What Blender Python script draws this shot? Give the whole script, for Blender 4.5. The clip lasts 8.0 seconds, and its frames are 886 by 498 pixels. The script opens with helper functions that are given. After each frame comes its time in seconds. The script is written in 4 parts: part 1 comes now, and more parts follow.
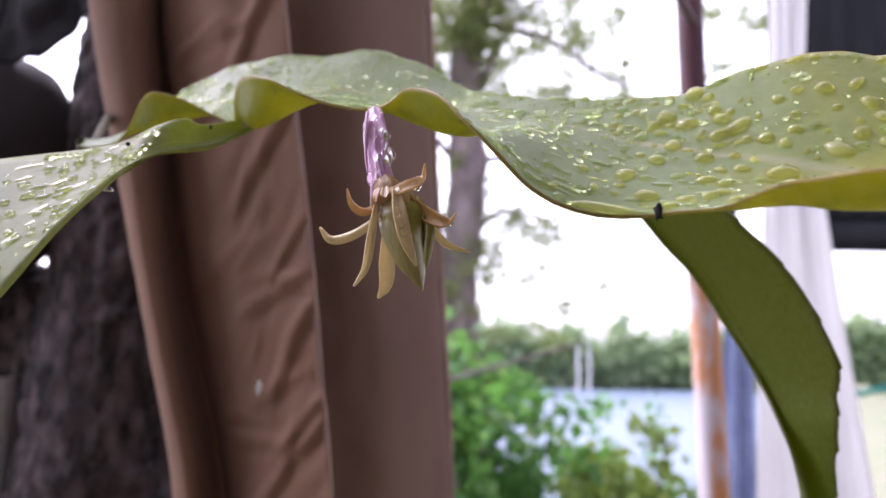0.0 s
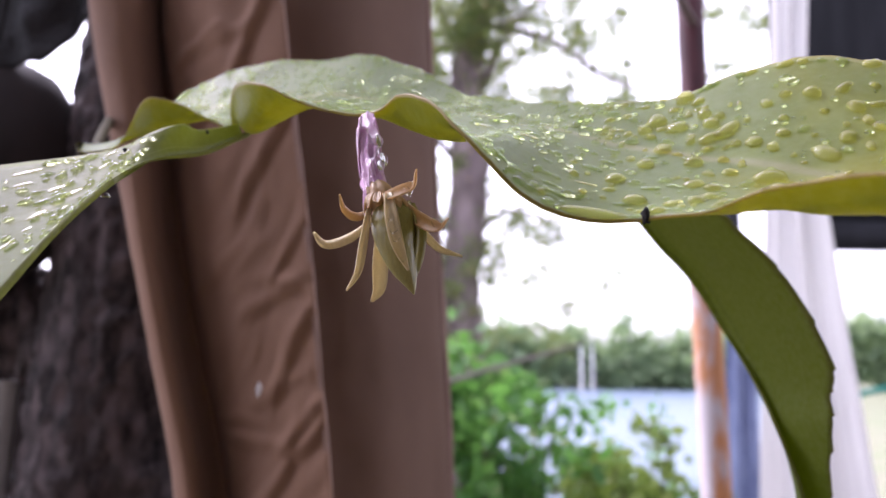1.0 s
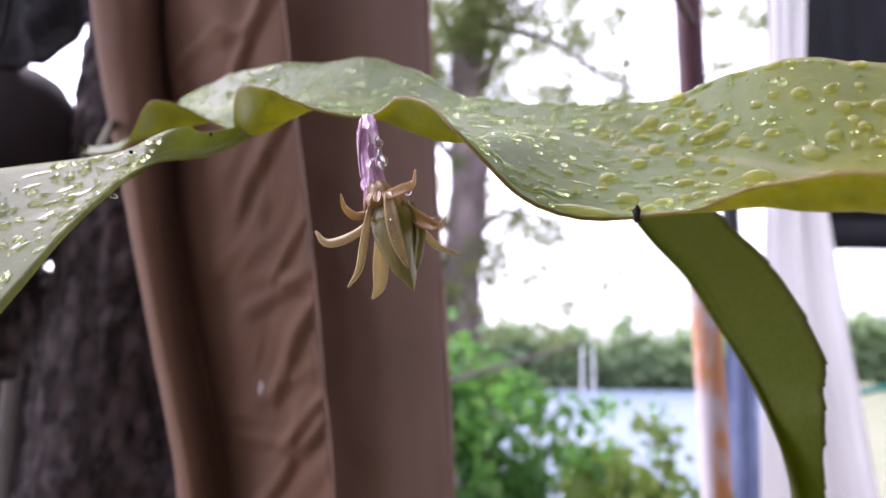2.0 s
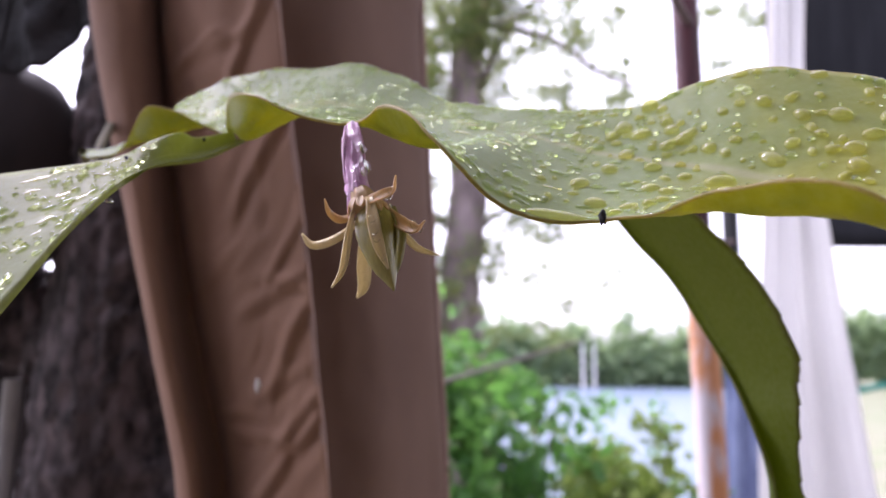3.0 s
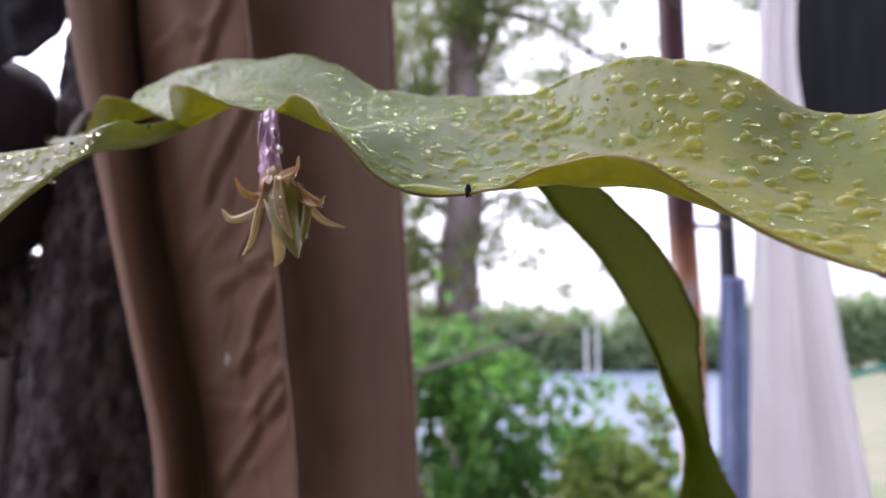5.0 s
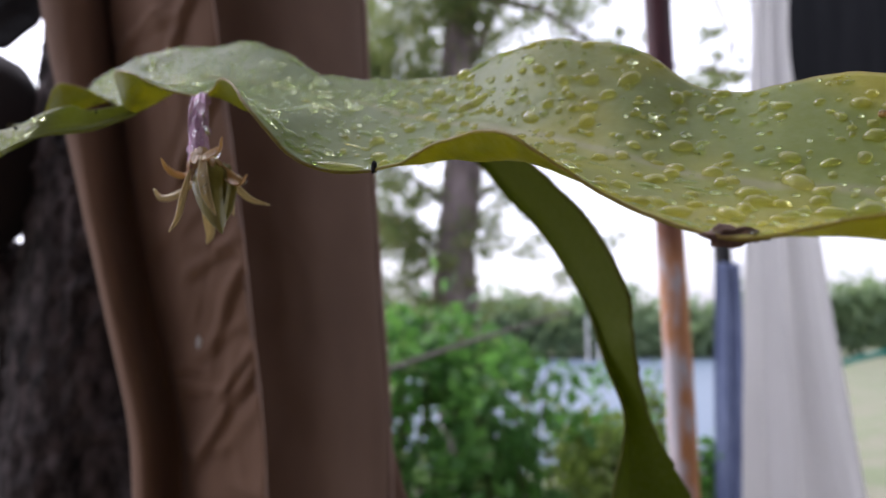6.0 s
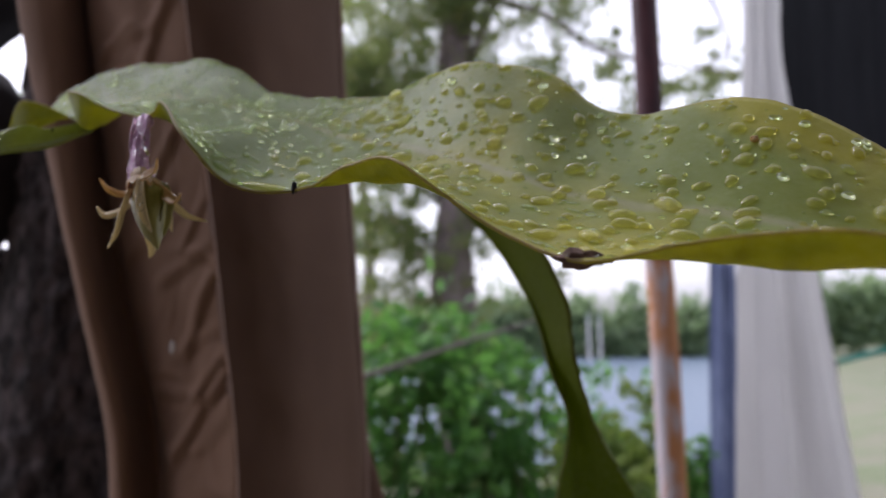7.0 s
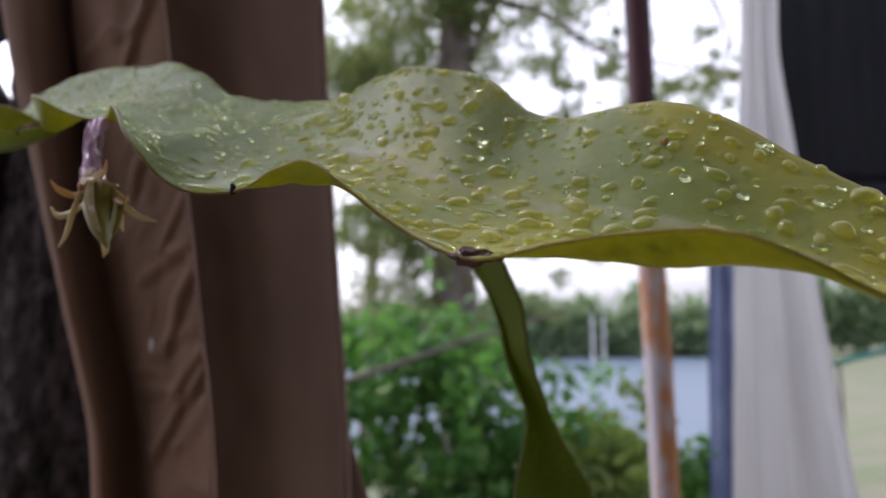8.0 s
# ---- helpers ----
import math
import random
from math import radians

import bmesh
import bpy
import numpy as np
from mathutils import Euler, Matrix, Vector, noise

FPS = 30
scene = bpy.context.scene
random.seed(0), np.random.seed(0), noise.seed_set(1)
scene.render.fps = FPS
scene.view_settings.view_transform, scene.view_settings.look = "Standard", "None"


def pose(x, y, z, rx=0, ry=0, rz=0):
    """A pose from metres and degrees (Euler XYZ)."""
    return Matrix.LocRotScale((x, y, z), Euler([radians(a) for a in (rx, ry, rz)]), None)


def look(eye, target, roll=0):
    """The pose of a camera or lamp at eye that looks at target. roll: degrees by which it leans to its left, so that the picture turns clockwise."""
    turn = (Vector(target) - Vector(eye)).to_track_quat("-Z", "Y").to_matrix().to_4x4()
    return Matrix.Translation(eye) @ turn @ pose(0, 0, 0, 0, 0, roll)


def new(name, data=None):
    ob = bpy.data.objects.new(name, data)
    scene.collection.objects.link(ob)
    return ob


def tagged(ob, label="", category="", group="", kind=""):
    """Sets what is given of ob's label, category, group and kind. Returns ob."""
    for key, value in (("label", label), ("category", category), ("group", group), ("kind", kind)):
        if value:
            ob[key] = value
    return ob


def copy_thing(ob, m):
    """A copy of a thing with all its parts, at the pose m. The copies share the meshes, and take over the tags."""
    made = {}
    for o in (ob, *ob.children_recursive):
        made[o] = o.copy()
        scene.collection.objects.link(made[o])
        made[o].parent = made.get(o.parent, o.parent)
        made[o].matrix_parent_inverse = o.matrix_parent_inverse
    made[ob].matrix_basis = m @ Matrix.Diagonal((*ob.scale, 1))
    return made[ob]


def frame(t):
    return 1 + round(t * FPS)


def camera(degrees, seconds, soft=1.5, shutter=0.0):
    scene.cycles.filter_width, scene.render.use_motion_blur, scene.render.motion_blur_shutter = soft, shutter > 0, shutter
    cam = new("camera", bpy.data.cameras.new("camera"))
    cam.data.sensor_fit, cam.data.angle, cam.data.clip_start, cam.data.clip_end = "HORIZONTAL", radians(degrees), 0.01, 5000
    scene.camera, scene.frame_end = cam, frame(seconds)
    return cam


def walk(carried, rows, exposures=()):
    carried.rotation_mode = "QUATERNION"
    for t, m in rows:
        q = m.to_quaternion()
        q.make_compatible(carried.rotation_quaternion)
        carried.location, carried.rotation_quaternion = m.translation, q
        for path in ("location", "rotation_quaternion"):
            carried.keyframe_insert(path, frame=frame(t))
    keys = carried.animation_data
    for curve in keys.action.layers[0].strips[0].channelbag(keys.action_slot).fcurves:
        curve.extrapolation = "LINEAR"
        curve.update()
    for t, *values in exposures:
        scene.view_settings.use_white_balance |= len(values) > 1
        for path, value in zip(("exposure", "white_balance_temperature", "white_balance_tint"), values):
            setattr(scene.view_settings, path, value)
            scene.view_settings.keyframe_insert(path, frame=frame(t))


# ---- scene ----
cam = camera(65.2, 8.0)
METRES, EYE, TILT, LEAN, TURN = 0.11, 1.5, 8.5, -1.2, 0.0
ROWS = [
    (0.0, 0.0000, 0.0000, 0.0000, 0.00, 0.00, -0.00),
    (0.5, 0.0214, -0.0093, 0.0048, 0.20, 0.02, 0.16),
    (1.0, 0.0230, -0.0170, 0.0072, 0.22, 0.06, 0.21),
    (1.5, 0.0210, -0.0377, 0.0043, 0.21, 0.14, 0.38),
    (3.0, 0.0762, -0.1361, 0.0089, 0.32, -0.04, 0.56),
    (3.5, 0.1217, -0.2016, 0.0249, 0.48, 0.05, 0.62),
    (4.0, 0.1828, -0.2654, 0.0160, 0.56, -0.10, 0.65),
    (4.5, 0.2509, -0.3051, -0.0013, 0.56, -0.58, 0.85),
    (6.0, 0.5669, -0.4348, -0.0743, 0.63, -2.04, 1.53),
    (6.5, 0.6799, -0.4881, -0.0546, 0.67, -2.12, 1.84),
    (7.0, 0.7872, -0.5373, -0.0374, 0.72, -2.07, 1.82),
    (7.5, 0.8735, -0.5670, -0.0319, 0.86, -2.01, 1.76),
    (8.0, 0.9760, -0.5996, -0.0434, 1.03, -2.08, 1.89),
]
EXPOSE = [(t, e, 5900 if t < 5 else 5950, 32 if t < 5 else 22) for t, e in ((0.0, 1.78), (1.7, 1.78), (4.5, 1.78), (4.7, 1.66), (5.8, 1.02), (6.5, 0.76), (8.0, 0.66))]
walk(cam, [(t, pose(0, 0, EYE, TILT, LEAN, TURN) @ pose(METRES * x, METRES * y, METRES * z, 90 + pitch, roll, yaw)) for t, x, y, z, yaw, pitch, roll in ROWS], EXPOSE)
# a close-up lens: sharp at the leaf, soft beyond it
cam.data.dof.use_dof = True
cam.data.dof.focus_distance = 0.16
cam.data.dof.aperture_fstop = 12.5

# ---- overcast daylight ----
world = bpy.data.worlds.new("overcast_sky")
scene.world = world
world.use_nodes = True
wn, wl = world.node_tree.nodes, world.node_tree.links
sky = wn.new("ShaderNodeTexSky")
sky.sky_type, sky.sun_disc = "NISHITA", False
sky.sun_elevation, sky.sun_rotation = radians(55), radians(315)
sky.air_density, sky.dust_density = 1.0, 4.0
grey = wn.new("ShaderNodeHueSaturation")
grey.inputs["Saturation"].default_value = 0.16
wl.new(sky.outputs[0], grey.inputs["Color"])
where, axes, cloud, shade = (wn.new(k) for k in ("ShaderNodeTexCoord", "ShaderNodeSeparateXYZ", "ShaderNodeMapRange", "ShaderNodeVectorMath"))
wl.new(where.outputs["Generated"], axes.inputs[0])
wl.new(axes.outputs["Z"], cloud.inputs["Value"])
cloud.inputs["From Min"].default_value, cloud.inputs["From Max"].default_value = 0.0, 1.0
cloud.inputs["To Min"].default_value, cloud.inputs["To Max"].default_value = 1.65, 1.12
shade.operation = "SCALE"
wl.new(grey.outputs[0], shade.inputs[0])
wl.new(cloud.outputs[0], shade.inputs["Scale"])
wl.new(shade.outputs[0], wn["Background"].inputs["Color"])
wn["Background"].inputs["Strength"].default_value = 0.15
sun = new("sun", bpy.data.lights.new("sun", "SUN"))
sun.data.energy, sun.data.angle, sun.data.color = 0.6, radians(25), (1.0, 0.98, 0.95)
sun.matrix_world = look((-4, 4, 8), (0, 0, 0))


# ---- materials ----
def material(name, rough=0.6, metal=0.0):
    m = bpy.data.materials.new(name)
    m.use_nodes = True
    n, l = m.node_tree.nodes, m.node_tree.links
    b = n["Principled BSDF"]
    b.inputs["Roughness"].default_value, b.inputs["Metallic"].default_value = rough, metal
    return m, n, l, b


def ramp(n, l, source, stops):
    r = n.new("ShaderNodeValToRGB")
    e = r.color_ramp.elements
    while len(e) < len(stops):
        e.new(0.5)
    for k, (p, c) in zip(e, stops):
        k.position, k.color = p, (*c, 1)
    l.new(source, r.inputs["Fac"])
    return r.outputs["Color"]


def noisy(n, l, scale, detail=4.0, rough=0.55, stretch=(1, 1, 1), coords="Object"):
    t, m, x = n.new("ShaderNodeTexCoord"), n.new("ShaderNodeMapping"), n.new("ShaderNodeTexNoise")
    m.inputs["Scale"].default_value = stretch
    x.inputs["Scale"].default_value, x.inputs["Detail"].default_value, x.inputs["Roughness"].default_value = scale, detail, rough
    l.new(t.outputs[coords], m.inputs["Vector"])
    l.new(m.outputs[0], x.inputs["Vector"])
    return x.outputs["Fac"]


def mixed(n, l, fac, a, b, kind="MIX"):
    m = n.new("ShaderNodeMix")
    m.data_type, m.blend_type = "RGBA", kind
    for k, v in ((0, fac), (6, a), (7, b)):
        if hasattr(v, "is_linked"):
            l.new(v, m.inputs[k])
        else:
            m.inputs[k].default_value = v if k == 0 else (*v, 1)
    return m.outputs[2]


def bumped(n, l, b, height, strength, distance):
    x = n.new("ShaderNodeBump")
    x.inputs["Strength"].default_value, x.inputs["Distance"].default_value = strength, distance
    l.new(height, x.inputs["Height"])
    l.new(x.outputs[0], b.inputs["Normal"])
    return x


def plain(name, dark, light, scale, rough=0.7, bump=0.3, depth=0.002, stretch=(1, 1, 1), metal=0.0):
    """Two tones of one surface, broken up by coarse and fine grain."""
    m, n, l, b = material(name, rough, metal)
    a, f = noisy(n, l, scale, 5, 0.6, stretch), noisy(n, l, scale * 7, 3, 0.6, stretch)
    c = mixed(n, l, 0.35, ramp(n, l, a, [(0.3, dark), (0.7, light)]), ramp(n, l, f, [(0.3, dark), (0.7, light)]))
    l.new(c, b.inputs["Base Color"])
    bumped(n, l, b, f, bump, depth)
    return m


def leaf_skin(name, deep, pale, yellow, lucent, sheen=0.3, yellow_from=0.62, vein=0.5, sky_bloom=(0.24, 0.33, 0.23), brown=0.85, rib_at=0.47, rib_tone=(0.46, 0.45, 0.26)):
    """Fleshy green skin: light passes through it, a pale midrib and a thin brown rim follow the leaf's own coordinates."""
    m, n, l, b = material(name, 0.48)
    b.inputs["Specular IOR Level"].default_value = 0.22
    t = n.new("ShaderNodeTexCoord")
    s = n.new("ShaderNodeSeparateXYZ")
    l.new(t.outputs["UV"], s.inputs[0])
    big, small = noisy(n, l, 28, 4, 0.6), noisy(n, l, 420, 3, 0.6)
    c = ramp(n, l, big, [(0.3, deep), (0.72, pale)])
    y = n.new("ShaderNodeMath")
    y.operation = "MULTIPLY_ADD"
    l.new(s.outputs["X"], y.inputs[0])
    y.inputs[1].default_value, y.inputs[2].default_value = 1.0, -0.25
    z = n.new("ShaderNodeMath")
    z.operation = "ADD"
    l.new(y.outputs[0], z.inputs[0])
    l.new(noisy(n, l, 16, 3, 0.5), z.inputs[1])
    c = mixed(n, l, ramp(n, l, z.outputs[0], [(yellow_from + 0.25, (0, 0, 0)), (yellow_from + 0.65, (1, 1, 1))]), c, yellow)
    # wax bloom plus the sky's bluish reflection, painted strongest towards the leaf's base
    sky_bloom_at = n.new("ShaderNodeMath")
    sky_bloom_at.operation = "MULTIPLY_ADD"
    sky_bloom_at.inputs[1].default_value = 0.3
    l.new(noisy(n, l, 60, 4, 0.6), sky_bloom_at.inputs[0])
    l.new(s.outputs["X"], sky_bloom_at.inputs[2])
    c = mixed(n, l, ramp(n, l, sky_bloom_at.outputs[0], [(0.4, (0.88, 0.88, 0.88)), (0.68, (0.55, 0.55, 0.55)), (0.92, (0.04, 0.04, 0.04))]), c, sky_bloom)
    rib = ramp(n, l, s.outputs["Y"], [(rib_at - 0.03, (0, 0, 0)), (rib_at - 0.008, (vein, vein, vein)), (rib_at + 0.008, (vein, vein, vein)), (rib_at + 0.03, (0, 0, 0))])
    c = mixed(n, l, rib, c, rib_tone)
    rim = ramp(n, l, s.outputs["Y"], [(0.0, (0.8 * brown, 0.8 * brown, 0.8 * brown)), (0.012, (0, 0, 0)), (0.98, (0, 0, 0)), (0.992, (brown, brown, brown))])
    c = mixed(n, l, rim, c, (0.24, 0.12, 0.065))
    c = mixed(n, l, 0.12, c, ramp(n, l, small, [(0.35, (0.02, 0.05, 0.01)), (0.7, (0.5, 0.55, 0.3))]))
    l.new(c, b.inputs["Base Color"])
    b.inputs["Coat Weight"].default_value, b.inputs["Coat Roughness"].default_value = sheen, 0.27
    bumped(n, l, b, mixed(n, l, 0.5, small, noisy(n, l, 150, 3, 0.55)), 0.3, 0.0011)
    tr = n.new("ShaderNodeBsdfTranslucent")
    tr.inputs["Color"].default_value = (*lucent, 1)
    mx = n.new("ShaderNodeMixShader")
    mx.inputs[0].default_value = 0.42
    l.new(b.outputs[0], mx.inputs[1])
    l.new(tr.outputs[0], mx.inputs[2])
    l.new(mx.outputs[0], n["Material Output"].inputs["Surface"])
    return m


def petal_skin(name, dark, light, scale, stretch=(1, 1, 1), lucent=0.35):
    """Withered petal: the light behind glows through it."""
    m = plain(name, dark, light, scale, 0.3, 0.3, 0.0005, stretch)
    n, l = m.node_tree.nodes, m.node_tree.links
    tr, mx = n.new("ShaderNodeBsdfTranslucent"), n.new("ShaderNodeMixShader")
    tr.inputs["Color"].default_value, mx.inputs[0].default_value = (light[0] * 1.05, light[1] * 1.05, light[2] * 0.95, 1), lucent
    l.new(n["Principled BSDF"].outputs[0], mx.inputs[1])
    l.new(tr.outputs[0], mx.inputs[2])
    l.new(mx.outputs[0], n["Material Output"].inputs["Surface"])
    return m


def foliage(name, stops, lucent):
    """Small leaves, each clump of its own green."""
    m, n, l, b = material(name, 0.5)
    g = n.new("ShaderNodeNewGeometry")
    l.new(ramp(n, l, g.outputs["Random Per Island"], stops), b.inputs["Base Color"])
    tr, mx = n.new("ShaderNodeBsdfTranslucent"), n.new("ShaderNodeMixShader")
    tr.inputs["Color"].default_value, mx.inputs[0].default_value = (*lucent, 1), 0.4
    l.new(b.outputs[0], mx.inputs[1])
    l.new(tr.outputs[0], mx.inputs[2])
    l.new(mx.outputs[0], n["Material Output"].inputs["Surface"])
    return m


def cloth(name, dark, light, scale=14.0, weave=900.0, rough=0.85, through_light=0.0):
    m, n, l, b = material(name, rough)
    stain, thread = noisy(n, l, scale, 5, 0.6, (1, 1, 0.4)), noisy(n, l, weave, 2, 0.5)
    c = mixed(n, l, 0.25, ramp(n, l, stain, [(0.3, dark), (0.72, light)]), ramp(n, l, thread, [(0.3, dark), (0.7, light)]))
    l.new(c, b.inputs["Base Color"])
    b.inputs["Sheen Weight"].default_value = 0.05
    bumped(n, l, b, thread, 0.25, 0.0008)
    if through_light:
        tr, mx = n.new("ShaderNodeBsdfTranslucent"), n.new("ShaderNodeMixShader")
        mx.inputs[0].default_value = through_light
        l.new(c, tr.inputs["Color"])
        l.new(b.outputs[0], mx.inputs[1])
        l.new(tr.outputs[0], mx.inputs[2])
        l.new(mx.outputs[0], n["Material Output"].inputs["Surface"])
    return m


def bark_skin(name, dark, light, scale):
    m, n, l, b = material(name, 0.9)
    t, mp, v = n.new("ShaderNodeTexCoord"), n.new("ShaderNodeMapping"), n.new("ShaderNodeTexVoronoi")
    mp.inputs["Scale"].default_value = (1, 1, 0.45)
    v.inputs["Scale"].default_value = scale
    v.feature = "F1"
    l.new(t.outputs["Object"], mp.inputs[0])
    l.new(mp.outputs[0], v.inputs["Vector"])
    f = noisy(n, l, scale * 1.7, 6, 0.65, (1, 1, 0.4))
    c = mixed(n, l, 0.5, ramp(n, l, v.outputs["Distance"], [(0.1, light), (0.6, dark)]), ramp(n, l, f, [(0.35, dark), (0.7, light)]))
    l.new(c, b.inputs["Base Color"])
    bumped(n, l, b, mixed(n, l, 0.5, v.outputs["Distance"], f), 0.9, 0.25 / scale)
    return m


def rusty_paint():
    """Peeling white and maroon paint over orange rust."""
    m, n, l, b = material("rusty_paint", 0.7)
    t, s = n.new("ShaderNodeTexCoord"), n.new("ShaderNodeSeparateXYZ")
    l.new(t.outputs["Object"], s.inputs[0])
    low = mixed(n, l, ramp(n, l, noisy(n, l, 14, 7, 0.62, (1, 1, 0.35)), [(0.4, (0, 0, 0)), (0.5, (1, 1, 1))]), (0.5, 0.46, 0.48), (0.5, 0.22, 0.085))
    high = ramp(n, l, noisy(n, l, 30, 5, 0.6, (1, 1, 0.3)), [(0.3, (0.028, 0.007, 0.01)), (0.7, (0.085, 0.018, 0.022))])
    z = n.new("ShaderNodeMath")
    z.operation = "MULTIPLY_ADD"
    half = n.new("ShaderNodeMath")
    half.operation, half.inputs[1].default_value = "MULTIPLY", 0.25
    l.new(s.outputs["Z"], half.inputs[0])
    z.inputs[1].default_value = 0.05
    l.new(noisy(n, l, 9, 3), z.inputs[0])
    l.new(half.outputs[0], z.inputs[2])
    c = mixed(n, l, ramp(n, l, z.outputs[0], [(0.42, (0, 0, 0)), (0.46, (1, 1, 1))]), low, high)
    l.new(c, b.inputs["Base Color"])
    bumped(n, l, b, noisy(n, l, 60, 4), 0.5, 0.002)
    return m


def water_clear(name, tint, share, clear=1.0, rough=0.02):
    m, n, l, b = material(name, rough)
    b.inputs["Base Color"].default_value = tuple(k ** 0.9 for k in tint) + (1,)
    b.inputs["Transmission Weight"].default_value, b.inputs["IOR"].default_value = clear, 1.33
    tr, mx = n.new("ShaderNodeBsdfTransparent"), n.new("ShaderNodeMixShader")
    tr.inputs["Color"].default_value, mx.inputs[0].default_value = (*tint, 1), share
    l.new(b.outputs[0], mx.inputs[1])
    l.new(tr.outputs[0], mx.inputs[2])
    l.new(mx.outputs[0], n["Material Output"].inputs["Surface"])
    return m


def pond_water():
    m, n, l, b = material("pond_water", 0.12)
    b.inputs["Base Color"].default_value = (0.12, 0.16, 0.21, 1)
    b.inputs["Roughness"].default_value = 0.4
    b.inputs["Specular IOR Level"].default_value = 0.13
    bumped(n, l, b, noisy(n, l, 3, 4, 0.6, (0.3, 1, 1)), 0.6, 0.08)
    return m


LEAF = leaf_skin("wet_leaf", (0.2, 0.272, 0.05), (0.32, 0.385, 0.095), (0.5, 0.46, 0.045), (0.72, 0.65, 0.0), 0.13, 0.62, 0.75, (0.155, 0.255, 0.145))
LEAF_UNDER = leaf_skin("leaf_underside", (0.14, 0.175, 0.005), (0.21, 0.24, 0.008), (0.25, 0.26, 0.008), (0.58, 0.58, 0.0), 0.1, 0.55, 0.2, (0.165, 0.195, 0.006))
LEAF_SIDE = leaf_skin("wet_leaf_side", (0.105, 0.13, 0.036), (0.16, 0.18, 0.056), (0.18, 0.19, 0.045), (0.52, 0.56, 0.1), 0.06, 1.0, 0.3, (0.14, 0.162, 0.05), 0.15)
# darker copy of the leaf skin: the drooping leaf's shade is in its colour
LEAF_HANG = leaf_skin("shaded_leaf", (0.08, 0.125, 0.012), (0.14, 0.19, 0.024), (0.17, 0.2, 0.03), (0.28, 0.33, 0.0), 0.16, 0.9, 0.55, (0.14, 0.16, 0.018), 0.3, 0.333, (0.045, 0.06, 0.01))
# yellowish tint and a diffuse share stand in for light gathered inside the drops
WATER = water_clear("lit_rain_water", (1.0, 0.98, 0.45), 0.32, 0.82)
SPRAY = water_clear("fine_spray_water", (0.92, 0.98, 0.66), 0.4, 0.9, 0.14)
CLEAR = water_clear("clear_rain_water", (0.86, 0.95, 0.6), 0.34, 0.9, 0.06)
DEW = water_clear("dew_water", (1.0, 1.0, 1.0), 0.3)
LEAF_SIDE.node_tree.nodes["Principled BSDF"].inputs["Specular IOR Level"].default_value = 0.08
POND = pond_water()
MAUVE = plain("mauve_tube", (0.42, 0.14, 0.34), (0.78, 0.53, 0.69), 420, 0.35, 0.4, 0.0006, (1, 1, 0.25))
LILAC = petal_skin("lilac_scale", (0.6, 0.32, 0.5), (0.82, 0.62, 0.74), 300, (1, 1, 0.2), 0.25)
STRAW = petal_skin("straw_petal", (0.5, 0.39, 0.19), (0.8, 0.69, 0.45), 200, (1, 1, 0.2), 0.45)
AMBER = petal_skin("amber_sepal", (0.42, 0.25, 0.1), (0.68, 0.5, 0.26), 220, (1, 1, 1), 0.5)
OLIVE = petal_skin("olive_petal", (0.15, 0.135, 0.025), (0.42, 0.36, 0.1), 260, (1, 1, 0.15), 0.15)
SCAR = plain("dry_scar", (0.03, 0.015, 0.01), (0.24, 0.13, 0.08), 300, 0.8, 0.6, 0.001)
BLACK = plain("black_wool", (0.004, 0.004, 0.004), (0.02, 0.018, 0.015), 600, 0.9)
STEM = plain("woody_stem", (0.05, 0.04, 0.02), (0.14, 0.12, 0.06), 90, 0.8)
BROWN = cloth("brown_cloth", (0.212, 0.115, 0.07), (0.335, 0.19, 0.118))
# the brown again, darkened: shade on the rear cloths is put into the colour
BROWN_SHADE = cloth("shaded_brown_cloth", (0.125, 0.069, 0.043), (0.178, 0.1, 0.062))
HEM = cloth("hem_cloth", (0.24, 0.15, 0.11), (0.36, 0.24, 0.19), 40)
BARK = bark_skin("dark_bark", (0.004, 0.003, 0.003), (0.2, 0.155, 0.155), 62)
TREE_BARK = bark_skin("grey_bark", (0.15, 0.115, 0.115), (0.4, 0.32, 0.325), 9)
SACK = cloth("dark_sack", (0.012, 0.008, 0.007), (0.03, 0.019, 0.017), 20)
BAG = plain("black_plastic", (0.006, 0.006, 0.007), (0.018, 0.018, 0.02), 30, 0.5, 0.5, 0.01)
WHITE = cloth("white_curtain", (0.77, 0.76, 0.75), (0.86, 0.85, 0.84), 6, 400, 0.9, 0.5)
DENIM = cloth("blue_cloth", (0.085, 0.11, 0.22), (0.27, 0.32, 0.5), 12, 500)
DARK = plain("dark_sheet", (0.011, 0.0115, 0.0135), (0.028, 0.029, 0.033), 5, 0.5, 0.3, 0.004, (1, 1, 0.1))
DARK.node_tree.nodes["Principled BSDF"].inputs["Roughness"].default_value = 0.9
DARK.node_tree.nodes["Principled BSDF"].inputs["Specular IOR Level"].default_value = 0.15
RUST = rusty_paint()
IRON = plain("weathered_iron", (0.06, 0.04, 0.04), (0.2, 0.14, 0.13), 50, 0.7)
LIMEWASH = plain("limewashed_concrete", (0.62, 0.61, 0.6), (0.82, 0.81, 0.79), 2, 0.85)
GREY = plain("grey_plastic", (0.3, 0.3, 0.3), (0.45, 0.45, 0.45), 20, 0.5)
TEAL = plain("teal_net", (0.0, 0.13, 0.11), (0.02, 0.25, 0.2), 4, 0.6)
WALL = plain("weathered_plaster", (0.12, 0.1, 0.09), (0.2, 0.175, 0.155), 2, 0.9)
ROPE = plain("grey_rope", (0.1, 0.085, 0.075), (0.2, 0.17, 0.155), 60, 0.9)
